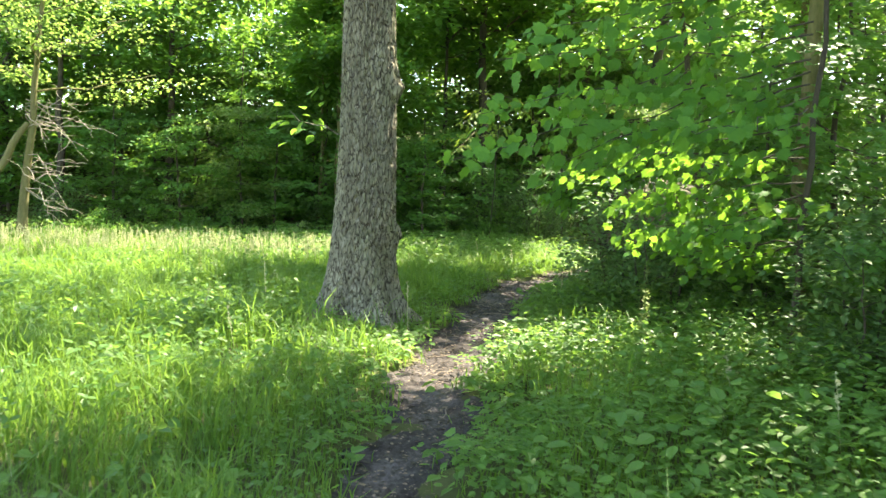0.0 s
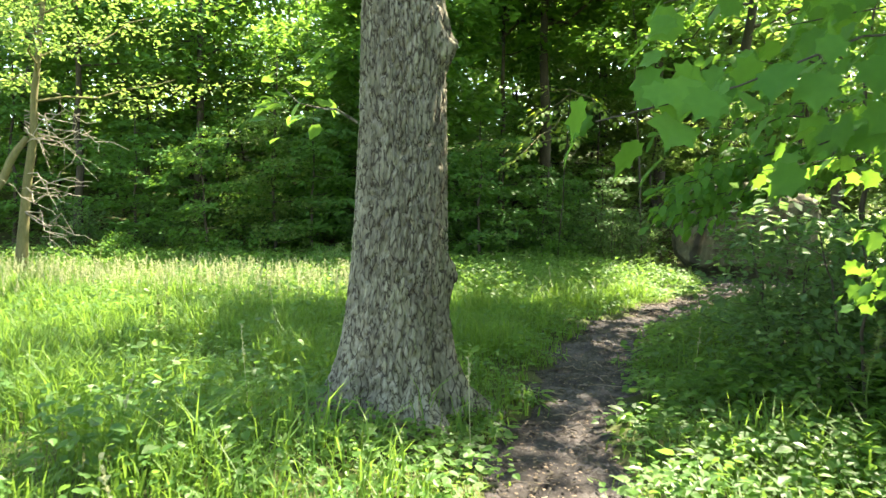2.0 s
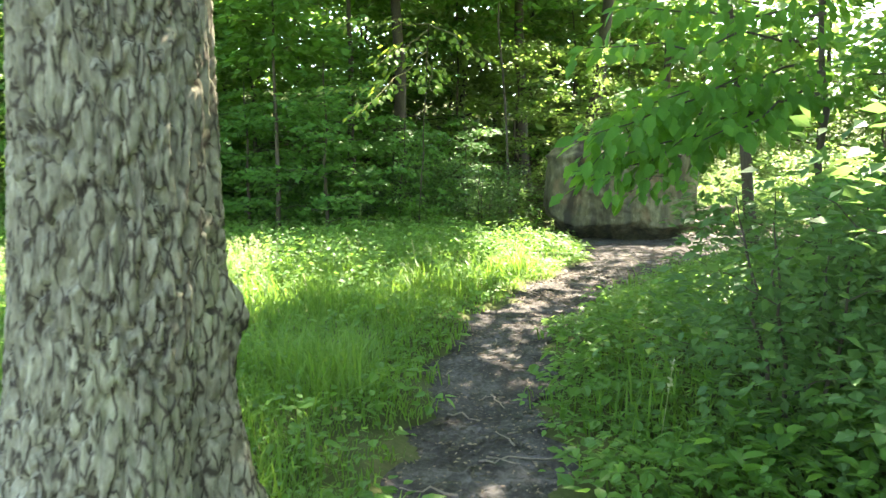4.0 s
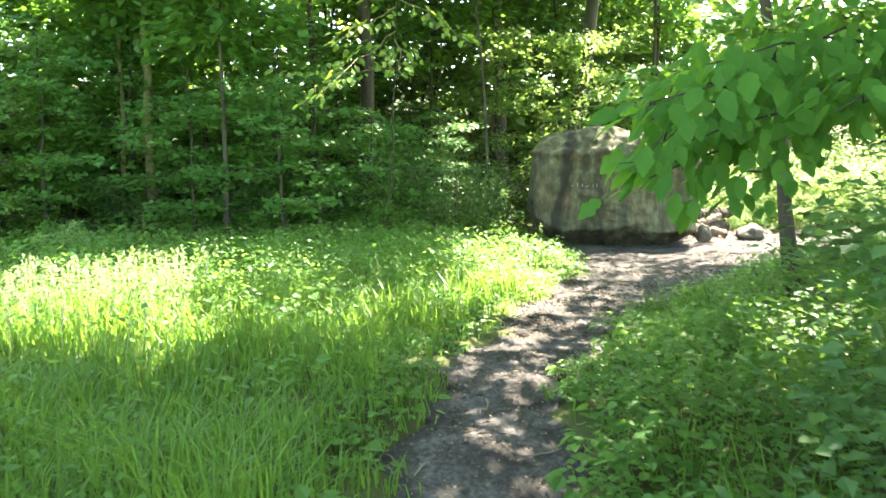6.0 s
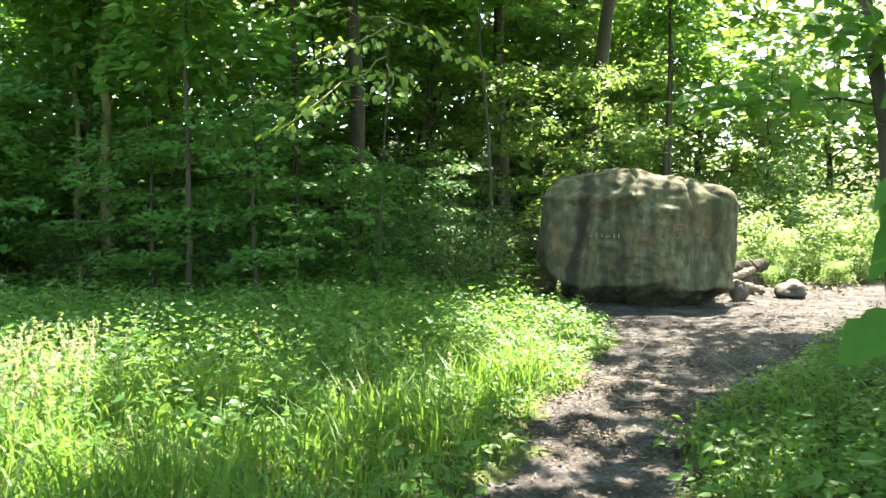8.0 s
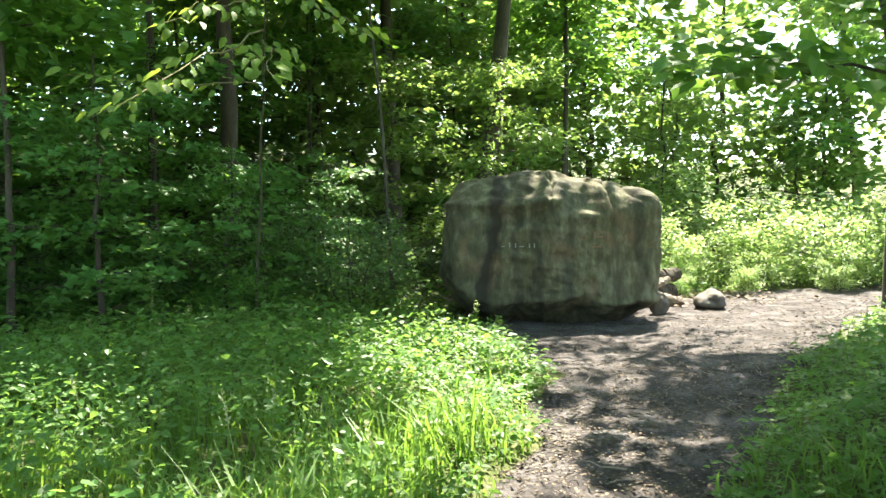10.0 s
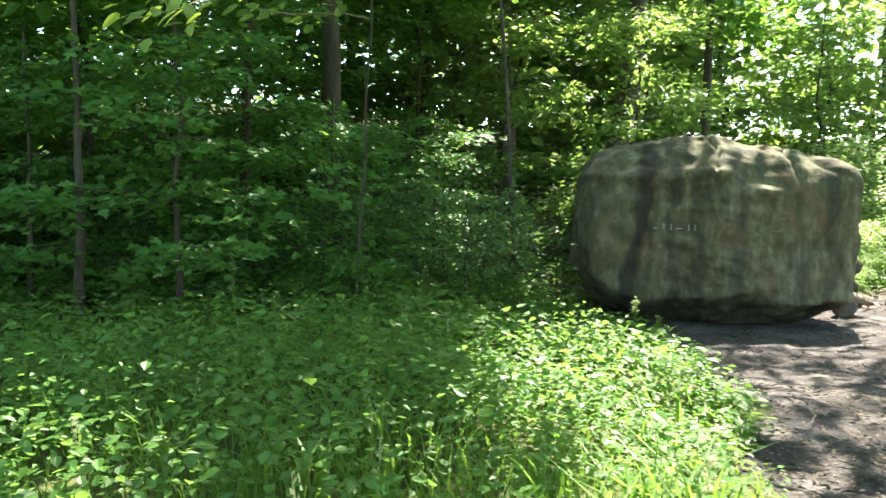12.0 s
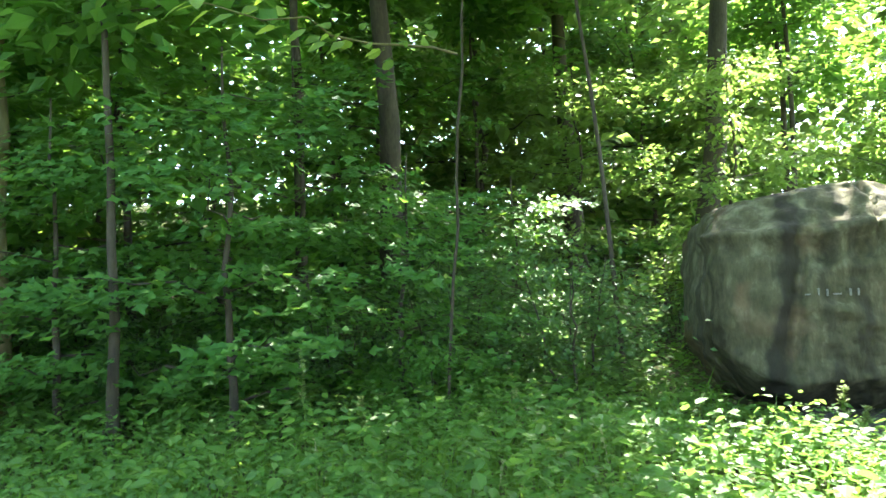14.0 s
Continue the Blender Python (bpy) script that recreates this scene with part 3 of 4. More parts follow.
for root, u, dz, w in SCRIBBLE:
    stuck_on(root, u, 1.24 + dz * 0.4, bar(max(w * 0.8, 0.012), 0.075 if w < 0.05 else 0.016), M_CHALK, "chalk_mark", "faint white chalk scribble")
ring = Geo().add(*tube([(0.05 * math.cos(a), 0, 0.05 * math.sin(a)) for a in np.linspace(0, 2 * np.pi, 17)], np.full(17, 0.011), 6))
stuck_on(stone, 0.42, 1.38, ring, M_FADED, "painted_ring", "small faded orange painted ring")
for u, z, w, h in ((0.60, 1.42, 0.03, 0.13), (0.67, 1.38, 0.10, 0.022), (0.70, 1.46, 0.08, 0.02), (0.80, 1.40, 0.022, 0.12), (0.62, 1.22, 0.14, 0.02)):
    stuck_on(stone, u, z, bar(w, h), M_FADED, "paint_mark", "faded orange paint scribble")


def rock(name, x, y, size, material, label, seed, sink=0.2):
    bm = bmesh.new()
    bmesh.ops.create_icosphere(bm, subdivisions=4, radius=1.0)
    for v in bm.verts:
        p = v.co.copy()
        n = noise.noise(p * 1.1 + Vector((seed * 7.1, 0, 0))) * 0.35 + noise.noise(p * 3 + Vector((seed, 0, 0))) * 0.10
        v.co = Vector((p.x * size[0], p.y * size[1], p.z * size[2])) * (1 + n)
    me = bpy.data.meshes.new(name)
    bm.to_mesh(me)
    bm.free()
    me.materials.append(material)
    me.polygons.foreach_set("use_smooth", np.ones(len(me.polygons), bool))
    ob = new(name, me)
    ob.matrix_world = pose(x, y, ground_z(x, y) + size[2] * (1 - 2 * sink), 0, 0, seed * 40)
    return tagged(ob, label, "rock")


rock("rock", 11.15, 23.55, (0.46, 0.28, 0.19), M_STONE_PALE, "grey rounded rock lying on the dirt beside the boulder", 1)
rock("rock", 9.85, 23.35, (0.12, 0.18, 0.22), M_STONE_PALE, "grey upright rock leaning against the boulder foot", 2)
rock("rock", 6.6, 30.1, (0.19, 0.16, 0.17), M_WHITE, "small whitish rock on the wooded slope", 3, 0.1)
rock("rock", 3.6, 28.2, (0.5, 0.3, 0.16), M_STONE_PALE, "flat grey rock among shrubs on the slope", 4)
rock("rock", 2.3, 24.9, (0.22, 0.16, 0.14), M_STONE_PALE, "grey rock at the meadow edge", 5)


def log(x, y, z, length, r, turn, tilt, seed, label):
    rng = np.random.default_rng(seed)
    root = thing("log", label, "log", (x, y, z), turn=turn)
    line = bent(rng, (-length / 2, 0, 0), (length / 2, 0, length * tilt), 0.02, 40)
    rad = r * (1 + 0.05 * rng.normal(0, 1, 40))
    v, f = tube(line, rad, 14)
    v = v + rng.normal(0, 0.05 * r, v.shape)
    part("bark", Geo().add(v, f), M_BARK_DARK if seed == 1 else M_DEAD, root)
    for e, first in ((0, True), (-1, False)):
        ringv = v[:14] if first else v[-14:]
        cv = np.vstack([ringv, line[e][None]])
        tri = np.array([(j, (j + 1) % 14, 14) for j in range(14)])
        part("cut_end", Geo().add(cv, tri), M_LITTER, root, "sawn wood end")
    return root


log(10.75, 24.9, 0.17, 1.3, 0.17, 12, 0.0, 1, "weathered dark log lying beside the boulder")
log(11.0, 25.0, 0.47, 1.5, 0.14, 22, 0.03, 1, "weathered dark log stacked on another log")
log(10.35, 24.1, 0.22, 0.9, 0.11, -35, -0.18, 3, "broken dead branch piece leaning on the boulder")
log(10.6, 24.45, 0.30, 0.8, 0.07, 20, 0.2, 4, "broken dead branch piece leaning on the log pile")


# ---- named single trees ----
def leaf_shape_big(seed):
    """A broad pointed leaf with a toothed edge, a folded midrib and a drooping tip."""
    rng = np.random.default_rng(seed)
    ts = np.linspace(0, 1, 9)
    wid = 0.27 * np.sin(np.pi * ts ** 0.8) ** 0.8 * (1 + 0.10 * rng.normal(0, 1, 9))
    wid[0], wid[-1] = 0.01, 0.004
    g = Geo()
    v = []
    for t, w in zip(ts, wid):
        droop = -0.16 * t * t
        v += [(-w, t, droop + 0.16 * w), (-w * 0.5, t - 0.02, droop + 0.11 * w), (0, t, droop), (w * 0.5, t - 0.02, droop + 0.11 * w), (w, t, droop + 0.16 * w)]
    f = [(5 * i + j, 5 * i + j + 1, 5 * i + j + 6, 5 * i + j + 5) for i in range(8) for j in range(4)]
    g.add(v, f)
    g.add(*tube([(0, -0.28, 0.03), (0, -0.1, 0.01), (0, 0.02, 0)], [0.008, 0.008, 0.006], 5))
    return g.mesh("leaf", M_LEAF_BIG, True)


def leaf_shape_maple(seed):
    """A five-lobed leaf, lightly cupped."""
    out = [(0.0, 0.0), (-0.22, -0.06), (-0.28, 0.10), (-0.50, 0.20), (-0.39, 0.36), (-0.45, 0.63), (-0.27, 0.62), (-0.06, 0.82), (0.0, 1.0),
           (0.06, 0.82), (0.27, 0.62), (0.45, 0.63), (0.39, 0.36), (0.50, 0.20), (0.28, 0.10), (0.22, -0.06)]
    rng = np.random.default_rng(seed)
    v = [(0, 0.36, -0.03)] + [(x * rng.uniform(0.9, 1.1), y, 0.10 * abs(x) - 0.14 * y * y + 0.02 * rng.normal()) for x, y in out]
    f = [(0, 1 + i, 1 + (i + 1) % 16) for i in range(16)]
    g = Geo().add(v, f)
    g.add(*tube([(0, -0.35, 0.05), (0, -0.1, 0.01), (0, 0.02, 0)], [0.008, 0.008, 0.006], 5))
    return g.mesh("leaf", M_LEAF_BIG, True)


def leafy_branch(root, seed, start, end, radius, shapes, count, size, spread, bark, droop=0.3):
    """A branch under a thing, with twigs and single leaves that can be told apart."""
    rng = np.random.default_rng(seed)
    line = bent(rng, start, end, 0.05, 9)
    branch = part("branch", Geo().add(*tube(line, np.linspace(radius, radius * 0.25, 9), 7)), bark, root, smooth=True)
    way = unit(np.asarray(end, float) - np.asarray(start, float))
    for k in range(count):
        w = 0.18 + 0.82 * (k + rng.uniform(0, 1)) / count
        b = np.array([np.interp(w * 8, np.arange(9), line[:, c]) for c in range(3)])
        side = 1 if k % 2 else -1
        s = unit(np.cross(way, (0, 0, 1))) * side
        b = b + s * rng.uniform(0.04, spread) * (1.15 - 0.6 * w) + np.array([0, 0, rng.normal(0, 0.06)])
        tip = unit(0.7 * way + s * rng.uniform(0.2, 0.9) + np.array([0, 0, -droop * rng.uniform(0.2, 1.6)]) + rng.normal(0, 0.15, 3))
        nrm = np.array([rng.normal(0, 0.5), rng.normal(-0.15, 0.5), 1.0])
        xx = unit(np.cross(tip, nrm))
        zz = np.cross(xx, tip)
        sz = size * rng.uniform(0.7, 1.2)
        ob = new("leaf", shapes[k % len(shapes)])
        ob.parent = branch
        m = Matrix(((xx[0], tip[0], zz[0], b[0]), (xx[1], tip[1], zz[1], b[1]), (xx[2], tip[2], zz[2], b[2]), (0, 0, 0, 1)))
        ob.matrix_basis = m @ Matrix.Diagonal((sz, sz, sz, 1))
    return branch


BIG = [leaf_shape_big(k) for k in range(3)]
MAPLE = [leaf_shape_maple(k) for k in range(3)]

# sapling whose branch hangs over the path
sap = thing("broadleaf_sapling", "young tree with large drooping pointed leaves hanging over the path edge", "tree", (5.0, 12.0, ground_z(5.0, 12.0)))
part("trunk", Geo().add(*tube(bent(np.random.default_rng(1), (0, 0, -0.1), (0.1, 0.1, 4.6), 0.06, 12), np.linspace(0.045, 0.012, 12), 9)), M_BARK_DARK, sap, smooth=True)
for k, (s, e, n) in enumerate([((0, 0, 2.3), (-2.47, -1.42, 1.42), 60), ((0, 0, 2.4), (-2.35, -1.5, 1.75), 50), ((0, 0, 2.7), (-2.55, -1.95, 2.25), 44), ((0, 0, 2.9), (-2.2, -1.45, 2.6), 40),
                               ((0, 0, 2.2), (-1.7, -1.7, 1.7), 36), ((0, 0, 3.3), (-2.0, -1.7, 3.0), 40), ((0, 0, 3.6), (-1.2, -1.9, 3.3), 30), ((0, 0, 3.0), (0.9, 0.9, 3.1), 16), ((0, 0, 2.2), (-2.2, -1.5, 1.6), 60), ((0, 0, 2.5), (-2.0, -1.2, 1.95), 50)]):
    leafy_branch(sap, 20 + k, s, (e[0] - (0.25 if k == 0 else 0.36 if k < 3 else 0.3), e[1] + 0.08, e[2]), 0.014, BIG, int(n * 2.3), 0.14, 0.42, M_BARK_DARK, 0.8)

# leafy twig ends of its lowest boughs
for k, (s, e) in enumerate([((-1.9, -0.9, 1.85), (-2.8, -1.3, 1.5)), ((-1.8, -0.8, 1.95), (-2.65, -1.1, 1.72)), ((-1.7, -1.0, 1.7), (-2.45, -1.45, 1.35)), ((-1.7, -0.6, 1.8), (-2.5, -0.9, 1.5))]):
    leafy_branch(sap, 90 + k, s, e, 0.008, BIG, 34, 0.125, 0.22, M_BARK_DARK, 0.8)

# maple at the bush edge, with boughs reaching above the path
mp = thing("maple_sapling", "young maple with lobed leaves reaching over the path", "tree", (3.5, 5.6, ground_z(3.5, 5.6)))
part("trunk", Geo().add(*tube(bent(np.random.default_rng(2), (0, 0, -0.1), (0.2, 0.1, 5.2), 0.06, 12), np.linspace(0.032, 0.012, 12), 9)), M_BARK_DARK, mp, smooth=True)
for k, (s, e, n) in enumerate([((0, 0, 2.6), (-2.95, -1.15, 1.72), 80), ((0, 0, 2.9), (-2.75, -0.95, 2.05), 80), ((0, 0, 3.0), (-2.7, -1.3, 2.35), 70), ((0, 0, 2.5), (-2.3, -0.85, 1.7), 70),
                               ((0, 0, 3.3), (-2.5, -0.9, 2.6), 70), ((0, 0, 2.7), (-2.2, -0.3, 2.15), 64), ((0, 0, 2.3), (-1.5, -1.6, 1.9), 46), ((0, 0, 3.4), (-1.9, -1.2, 2.9), 56),
                               ((0, 0, 2.4), (-1.6, 0.4, 1.9), 60), ((0, 0, 3.8), (-1.6, -0.6, 3.3), 46), ((0, 0, 2.0), (-1.45, 0.6, 1.45), 70), ((0, 0, 2.2), (-1.75, 1.0, 1.75), 64),
                               ((0, 0, 1.6), (-1.1, 0.1, 1.15), 54), ((0, 0, 1.7), (-1.3, 0.4, 1.5), 60), ((0, 0, 1.4), (-1.2, 1.1, 1.2), 60), ((0, 0, 1.5), (-1.0, -0.5, 1.25), 56),
                               ((0, 0, 1.2), (-0.9, 1.7, 1.1), 56), ((0, 0, 1.9), (-0.9, 1.2, 1.9), 56), ((0, 0, 1.2), (-0.5, 1.0, 0.9), 50)]):
    leafy_branch(mp, 40 + k, s, e, 0.008, MAPLE, int(n * 1.35), 0.105 if k < 8 else 0.095, 0.42, M_BARK_DARK, 0.9)

# young ash arching out of the bushes at the meadow edge, its leaf colour lightened for sun
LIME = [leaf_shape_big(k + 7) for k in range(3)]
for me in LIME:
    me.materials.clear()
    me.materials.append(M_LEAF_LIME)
ash = thing("arching_sapling", "arching young tree with pointed leaflets coloured pale yellow-green for sun", "tree", (2.7, 23.4, ground_z(2.7, 23.4)))
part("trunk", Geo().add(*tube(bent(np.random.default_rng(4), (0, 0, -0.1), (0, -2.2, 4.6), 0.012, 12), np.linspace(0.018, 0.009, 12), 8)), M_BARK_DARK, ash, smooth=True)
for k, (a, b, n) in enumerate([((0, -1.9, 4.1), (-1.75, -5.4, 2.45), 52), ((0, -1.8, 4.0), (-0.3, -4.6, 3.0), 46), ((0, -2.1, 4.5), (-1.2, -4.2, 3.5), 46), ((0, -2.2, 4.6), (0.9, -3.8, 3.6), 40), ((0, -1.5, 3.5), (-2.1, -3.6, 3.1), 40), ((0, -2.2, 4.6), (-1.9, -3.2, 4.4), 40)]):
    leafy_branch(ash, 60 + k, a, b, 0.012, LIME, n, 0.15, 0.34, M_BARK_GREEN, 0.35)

rngp = np.random.default_rng(77)
# thin dark tree at the clearing
thin = woody("slender_tree", 31, 13.0, 0.40, 4.2, 19, 6, 70, 0.2, 0.078, M_BARK_DARK, M_LEAF, "slender dark-barked tree standing at the edge of the clearing", "tree", lean=(-1.7, -0.1), reach=0.85, rise=0.1, crook=0.012, tilt=0.25, at=(6.64, 15.65))
tuft = Geo()
for k, (hh, dx, dy) in enumerate([(2.5, -1.5, 0.3), (2.9, -1.1, -0.8), (3.3, 1.2, 0.4), (3.8, -1.3, 0.5)]):
    rl = np.random.default_rng(300 + k)
    a0, b0 = np.array([-0.1, 0, hh]), np.array([dx, dy, hh + 0.1])
    part("limb", Geo().add(*tube(bent(rl, a0, b0, 0.05, 6), np.linspace(0.016, 0.005, 6), 6)), M_BARK_DARK, thin)
    for w in (0.45, 0.7, 0.95, 1.1):
        tuft.add(*leaves(*spray(rl, a0 + (b0 - a0) * w, unit(b0 - a0), 0.5, 46, 0.14, 0.07, 0.32, 0.5), LOBED))
# long leafy limbs added above view to shade the meadow
for k, (hh, dx, dy) in enumerate([(6.2, -5.2, 0.6), (7.0, -4.6, 2.2), (7.8, -5.6, -0.8), (8.6, -3.6, 1.4), (9.2, -5.0, 3.0)]):
    rl = np.random.default_rng(320 + k)
    a0, b0 = np.array([-0.3, 0, hh]), np.array([dx, dy, hh + 1.6])
    part("limb", Geo().add(*tube(bent(rl, a0, b0, 0.12, 7), np.linspace(0.035, 0.01, 7), 6)), M_BARK_DARK, thin)
    for w in np.linspace(0.45, 1.1, 6):
        tuft.add(*leaves(*spray(rl, a0 + (b0 - a0) * w + rl.normal(0, 0.25, 3), unit(b0 - a0), 1.05, 115, 0.24, 0.15, 0.3), LOBED))
part("low_and_shade_crown", tuft, M_LEAF, thin)
move(thin, 6.64, 15.65, 1.0, 0)
# pale-stemmed tree in the meadow with dead twigs
pale = woody("crooked_tree", 33, 7.5, 0.42, 2.6, 12, 6, 60, 0.10, 0.10, M_BARK_GREEN, M_LEAF_Y, "crooked yellow-barked tree with pale leaves and bare dead twigs", "tree", lean=(0.5, 0.3), reach=0.55)
move(pale, -9.8, 19.6, 1.22, 20)
rt = np.random.default_rng(8)
part("leaning_limb", Geo().add(*tube(bent(rt, (-0.9, -0.1, 0.9), (0.15, 0.0, 2.6), 0.05, 8), np.linspace(0.10, 0.06, 8), 9)), M_BARK_GREEN, pale, smooth=True)
for k in range(16):
    s = np.array([0.1, 0, rt.uniform(1.2, 3.2)])
    a = rt.uniform(-1.0, 0.9)
    e = s + np.array([math.cos(a) * rt.uniform(0.8, 2.0), math.sin(a) * 1.2, rt.uniform(-0.9, 0.3)])
    tw = bent(rt, s, e, 0.10, 7)
    part("dead_twig", Geo().add(*tube(tw, np.linspace(0.013, 0.004, 7), 5)), M_TWIG, pale, "bare bleached twig")
    for q in range(3):
        w = tw[2 + q]
        part("dead_twig", Geo().add(*tube(bent(rt, w, w + rt.normal(0, 0.25, 3) - np.array([0, 0, 0.15]), 0.04, 4), np.linspace(0.008, 0.003, 4), 4)), M_TWIG, pale)


def bare_trunk(name, x, y, r, h, lean, bark, label, seed, wide=3.6, limbs=13):
    """A forest tree of which mostly the trunk is seen, with a high crown."""
    t = woody(name, seed, h, 0.5, wide, limbs, 6, 62, 0.25, r, bark, M_LEAF, label, "tree", lean=lean, reach=1.0, thick=0.25, crook=0.012, at=(x, y))
    return move(t, x, y, 1.0, 0)


bare_trunk("forest_tree", -2.3, 25.7, 0.12, 10, (0.1, 0), M_BARK_GREEN, "straight slim tree at the meadow edge", 51, 1.8, 8)
bare_trunk("forest_tree", -2.95, 26.1, 0.07, 9, (0.1, 0.2), M_BARK_GREEN, "straight slim tree at the meadow edge", 52, 1.6, 7)
bare_trunk("forest_tree", -0.5, 23.5, 0.055, 8, (0, 0), M_BARK_DARK, "thin straight tree at the foot of the slope", 53, 1.6, 7)
signed = bare_trunk("forest_tree", -4.2, 32.1, 0.22, 13, (0.2, 0), M_BARK_DARK, "dark forest tree with a small red sign", 54)
bare_trunk("forest_tree", 2.75, 28.3, 0.21, 14, (-0.1, -2.2), M_BARK_DARK, "tall mottled forest tree on the slope", 55, 4.4, 12)
bare_trunk("forest_tree", 5.2, 32.0, 0.06, 9, (0, 0), M_BARK_DARK, "thin straight tree on the slope", 56, 1.8, 6)
bare_trunk("forest_tree", 8.4, 28.6, 0.26, 15, (2.2, 0.3), M_BARK_DARK, "dark leaning forest tree behind the boulder", 57, 3.6, 9)
bare_trunk("forest_tree", 7.8, 33.0, 0.24, 15, (-0.3, 0), M_BARK_DARK, "dark forest tree behind the boulder", 58, 2.6, 7)
bare_trunk("forest_tree", 12.2, 31.0, 0.09, 12, (0.2, 0), M_BARK_DARK, "slim dark tree behind the clearing", 59, 2.2, 7)
bare_trunk("forest_tree", 13.1, 32.5, 0.11, 12, (0.1, 0), M_BARK_DARK, "slim dark tree behind the clearing", 60, 2.2, 7)
edge_tree = bare_trunk("forest_tree", 13.5, 21.5, 0.19, 15, (0, 0.3), M_BARK_DARK, "straight dark tree at the far side of the clearing", 61, 6.0, 22)
pale_tree = bare_trunk("forest_tree", 7.4, 13.5, 0.15, 11, (0.1, 0.2), M_BARK_GREEN, "straight pale-barked tree rising out of the bushes", 64, 3.3, 12)
bare_trunk("forest_tree", -8.5, 27.5, 0.16, 12, (0, 0.2), M_BARK_DARK, "dark forest tree on the slope", 62)
bare_trunk("forest_tree", -11.5, 25.5, 0.14, 11, (0, 0.2), M_BARK_DARK, "dark forest tree on the slope", 63)



def boughs(tree, seed, at, reach, count, layers=6, leaf=0.24):
    """High boughs added above view for shade: from a tree's trunk out to a leafy top round the point at, with gaps."""
    rng = np.random.default_rng(seed)
    foot = np.array(tree.matrix_world.translation)
    mid = np.array(at, float) - foot
    crown = Geo()
    for k in range(count):
        a = np.array([0, 0, mid[2] - rng.uniform(0.5, 2.0)])
        b = mid + np.array([rng.normal(0, reach[0]), rng.normal(0, reach[1]), rng.normal(0, 0.6)])
        part("limb", Geo().add(*tube(bent(rng, a, b, 0.12, 7), np.linspace(0.05, 0.012, 7), 6)), M_BARK_DARK, tree)
        for w in np.linspace(0.5, 1.1, layers):
            c = a + (b - a) * w + rng.normal(0, 0.4, 3)
            layer = leaves(*spray(rng, c, unit(b - a), 1.0, 90, leaf, 0.15, 0.3), LOBED)
            if not leaves_sky_open(c + foot):
                crown.add(*layer)
    part("shade_crown", crown, M_LEAF, tree)


mossy = bare_trunk("forest_tree", 5.35, 24.9, 0.034, 12, (-0.6, 0.1), M_BARK_DARK, "slim dark tree growing beside the boulder", 65, 2.7, 12)
# each bough set is placed by where its shadow should fall
boughs(mossy, 400, (5.6, 21.6, 9.5), (1.1, 1.6), 4, 5)
boughs(mossy, 401, (2.6, 23.2, 10.0), (1.8, 0.9), 4, 5)
slope = bare_trunk("forest_tree", 1.3, 27.0, 0.10, 12, (0.1, 0.2), M_BARK_DARK, "straight dark tree on the slope", 66, 2.6, 10)
boughs(slope, 402, (-2.5, 23.0, 10.5), (2.6, 0.8), 4, 5)
boughs(slope, 403, (4.5, 30.5, 9.0), (2.0, 1.6), 10)

boughs(mossy, 405, (6.0, 27.6, 9.5), (1.6, 1.2), 5, 5)
boughs(pale_tree, 406, (5.8, 11.2, 7.6), (1.2, 1.2), 4, 5)
boughs(edge_tree, 408, (9.2, 21.4, 8.0), (1.6, 1.2), 3, 5)
boughs(oak, 404, (2.9, 6.3, 8.6), (1.6, 1.4), 5, 5)
bare_trunk("forest_tree", 4.75, 8.1, 0.11, 11, (0.1, 0.2), M_BARK_GREEN, "straight pale-barked tree rising out of the bushes", 67, 2.6, 10)

sign = thing("small_sign", "small square red sign with a dark band on a tree trunk", "sign", (-4.12, 31.84, 4.1), turn=-12)
part("board", bar(0.34, 0.34), M_RED, sign)
sb = part("band", bar(0.28, 0.06), M_BARK_DARK, sign)
sb.location = (0, -0.006, 0.10)

# ---- bushes and understorey ----
mapleA = woody("understorey_maple", 71, 4.2, 0.12, 1.9, 15, 6, 38, 0.135, 0.05, M_BARK_DARK, M_LEAF, "understorey maple with flat layers of dark green leaves", "tree", reach=0.62, rise=0.05, group="understorey trees", thick=0.045, tilt=0.25, shape=STAR, face=0.75)
mapleB = woody("understorey_maple", 72, 5.5, 0.10, 2.2, 18, 6, 34, 0.145, 0.06, M_BARK_DARK, M_LEAF, "understorey maple with flat layers of green leaves", "tree", reach=0.66, rise=0.08, group="understorey trees", thick=0.045, tilt=0.25, shape=STAR, face=0.75)
# set where foliage is sunlit; the pale leaf colour stands for that light
limeA = woody("pale_understorey_tree", 73, 5.0, 0.15, 2.0, 16, 6, 50, 0.12, 0.05, M_BARK_DARK, M_LEAF_Y, "understorey tree with leaves coloured pale green for sun", "tree", reach=0.6, rise=0.12, group="understorey trees", thick=0.08)
bushA = woody("bush", 74, 1.9, 0.05, 1.0, 16, 5, 32, 0.09, 0.02, M_BARK_DARK, M_LEAF_B, "dense green woodland bush", "bush", reach=0.4, rise=0.35, group="bushes", stems=4, thick=0.12)
bushB = woody("bush", 75, 1.3, 0.05, 0.9, 15, 5, 32, 0.10, 0.015, M_BARK_DARK, M_LEAF, "low leafy woodland bush", "bush", reach=0.38, rise=0.3, group="bushes", stems=3, thick=0.12)
bushY = woody("bush", 76, 1.7, 0.05, 1.0, 16, 5, 40, 0.095, 0.02, M_BARK_DARK, M_LEAF_SUN, "pale green bush with leaf colour lightened for sun", "bush", reach=0.42, rise=0.35, group="bushes", stems=4, thick=0.12)

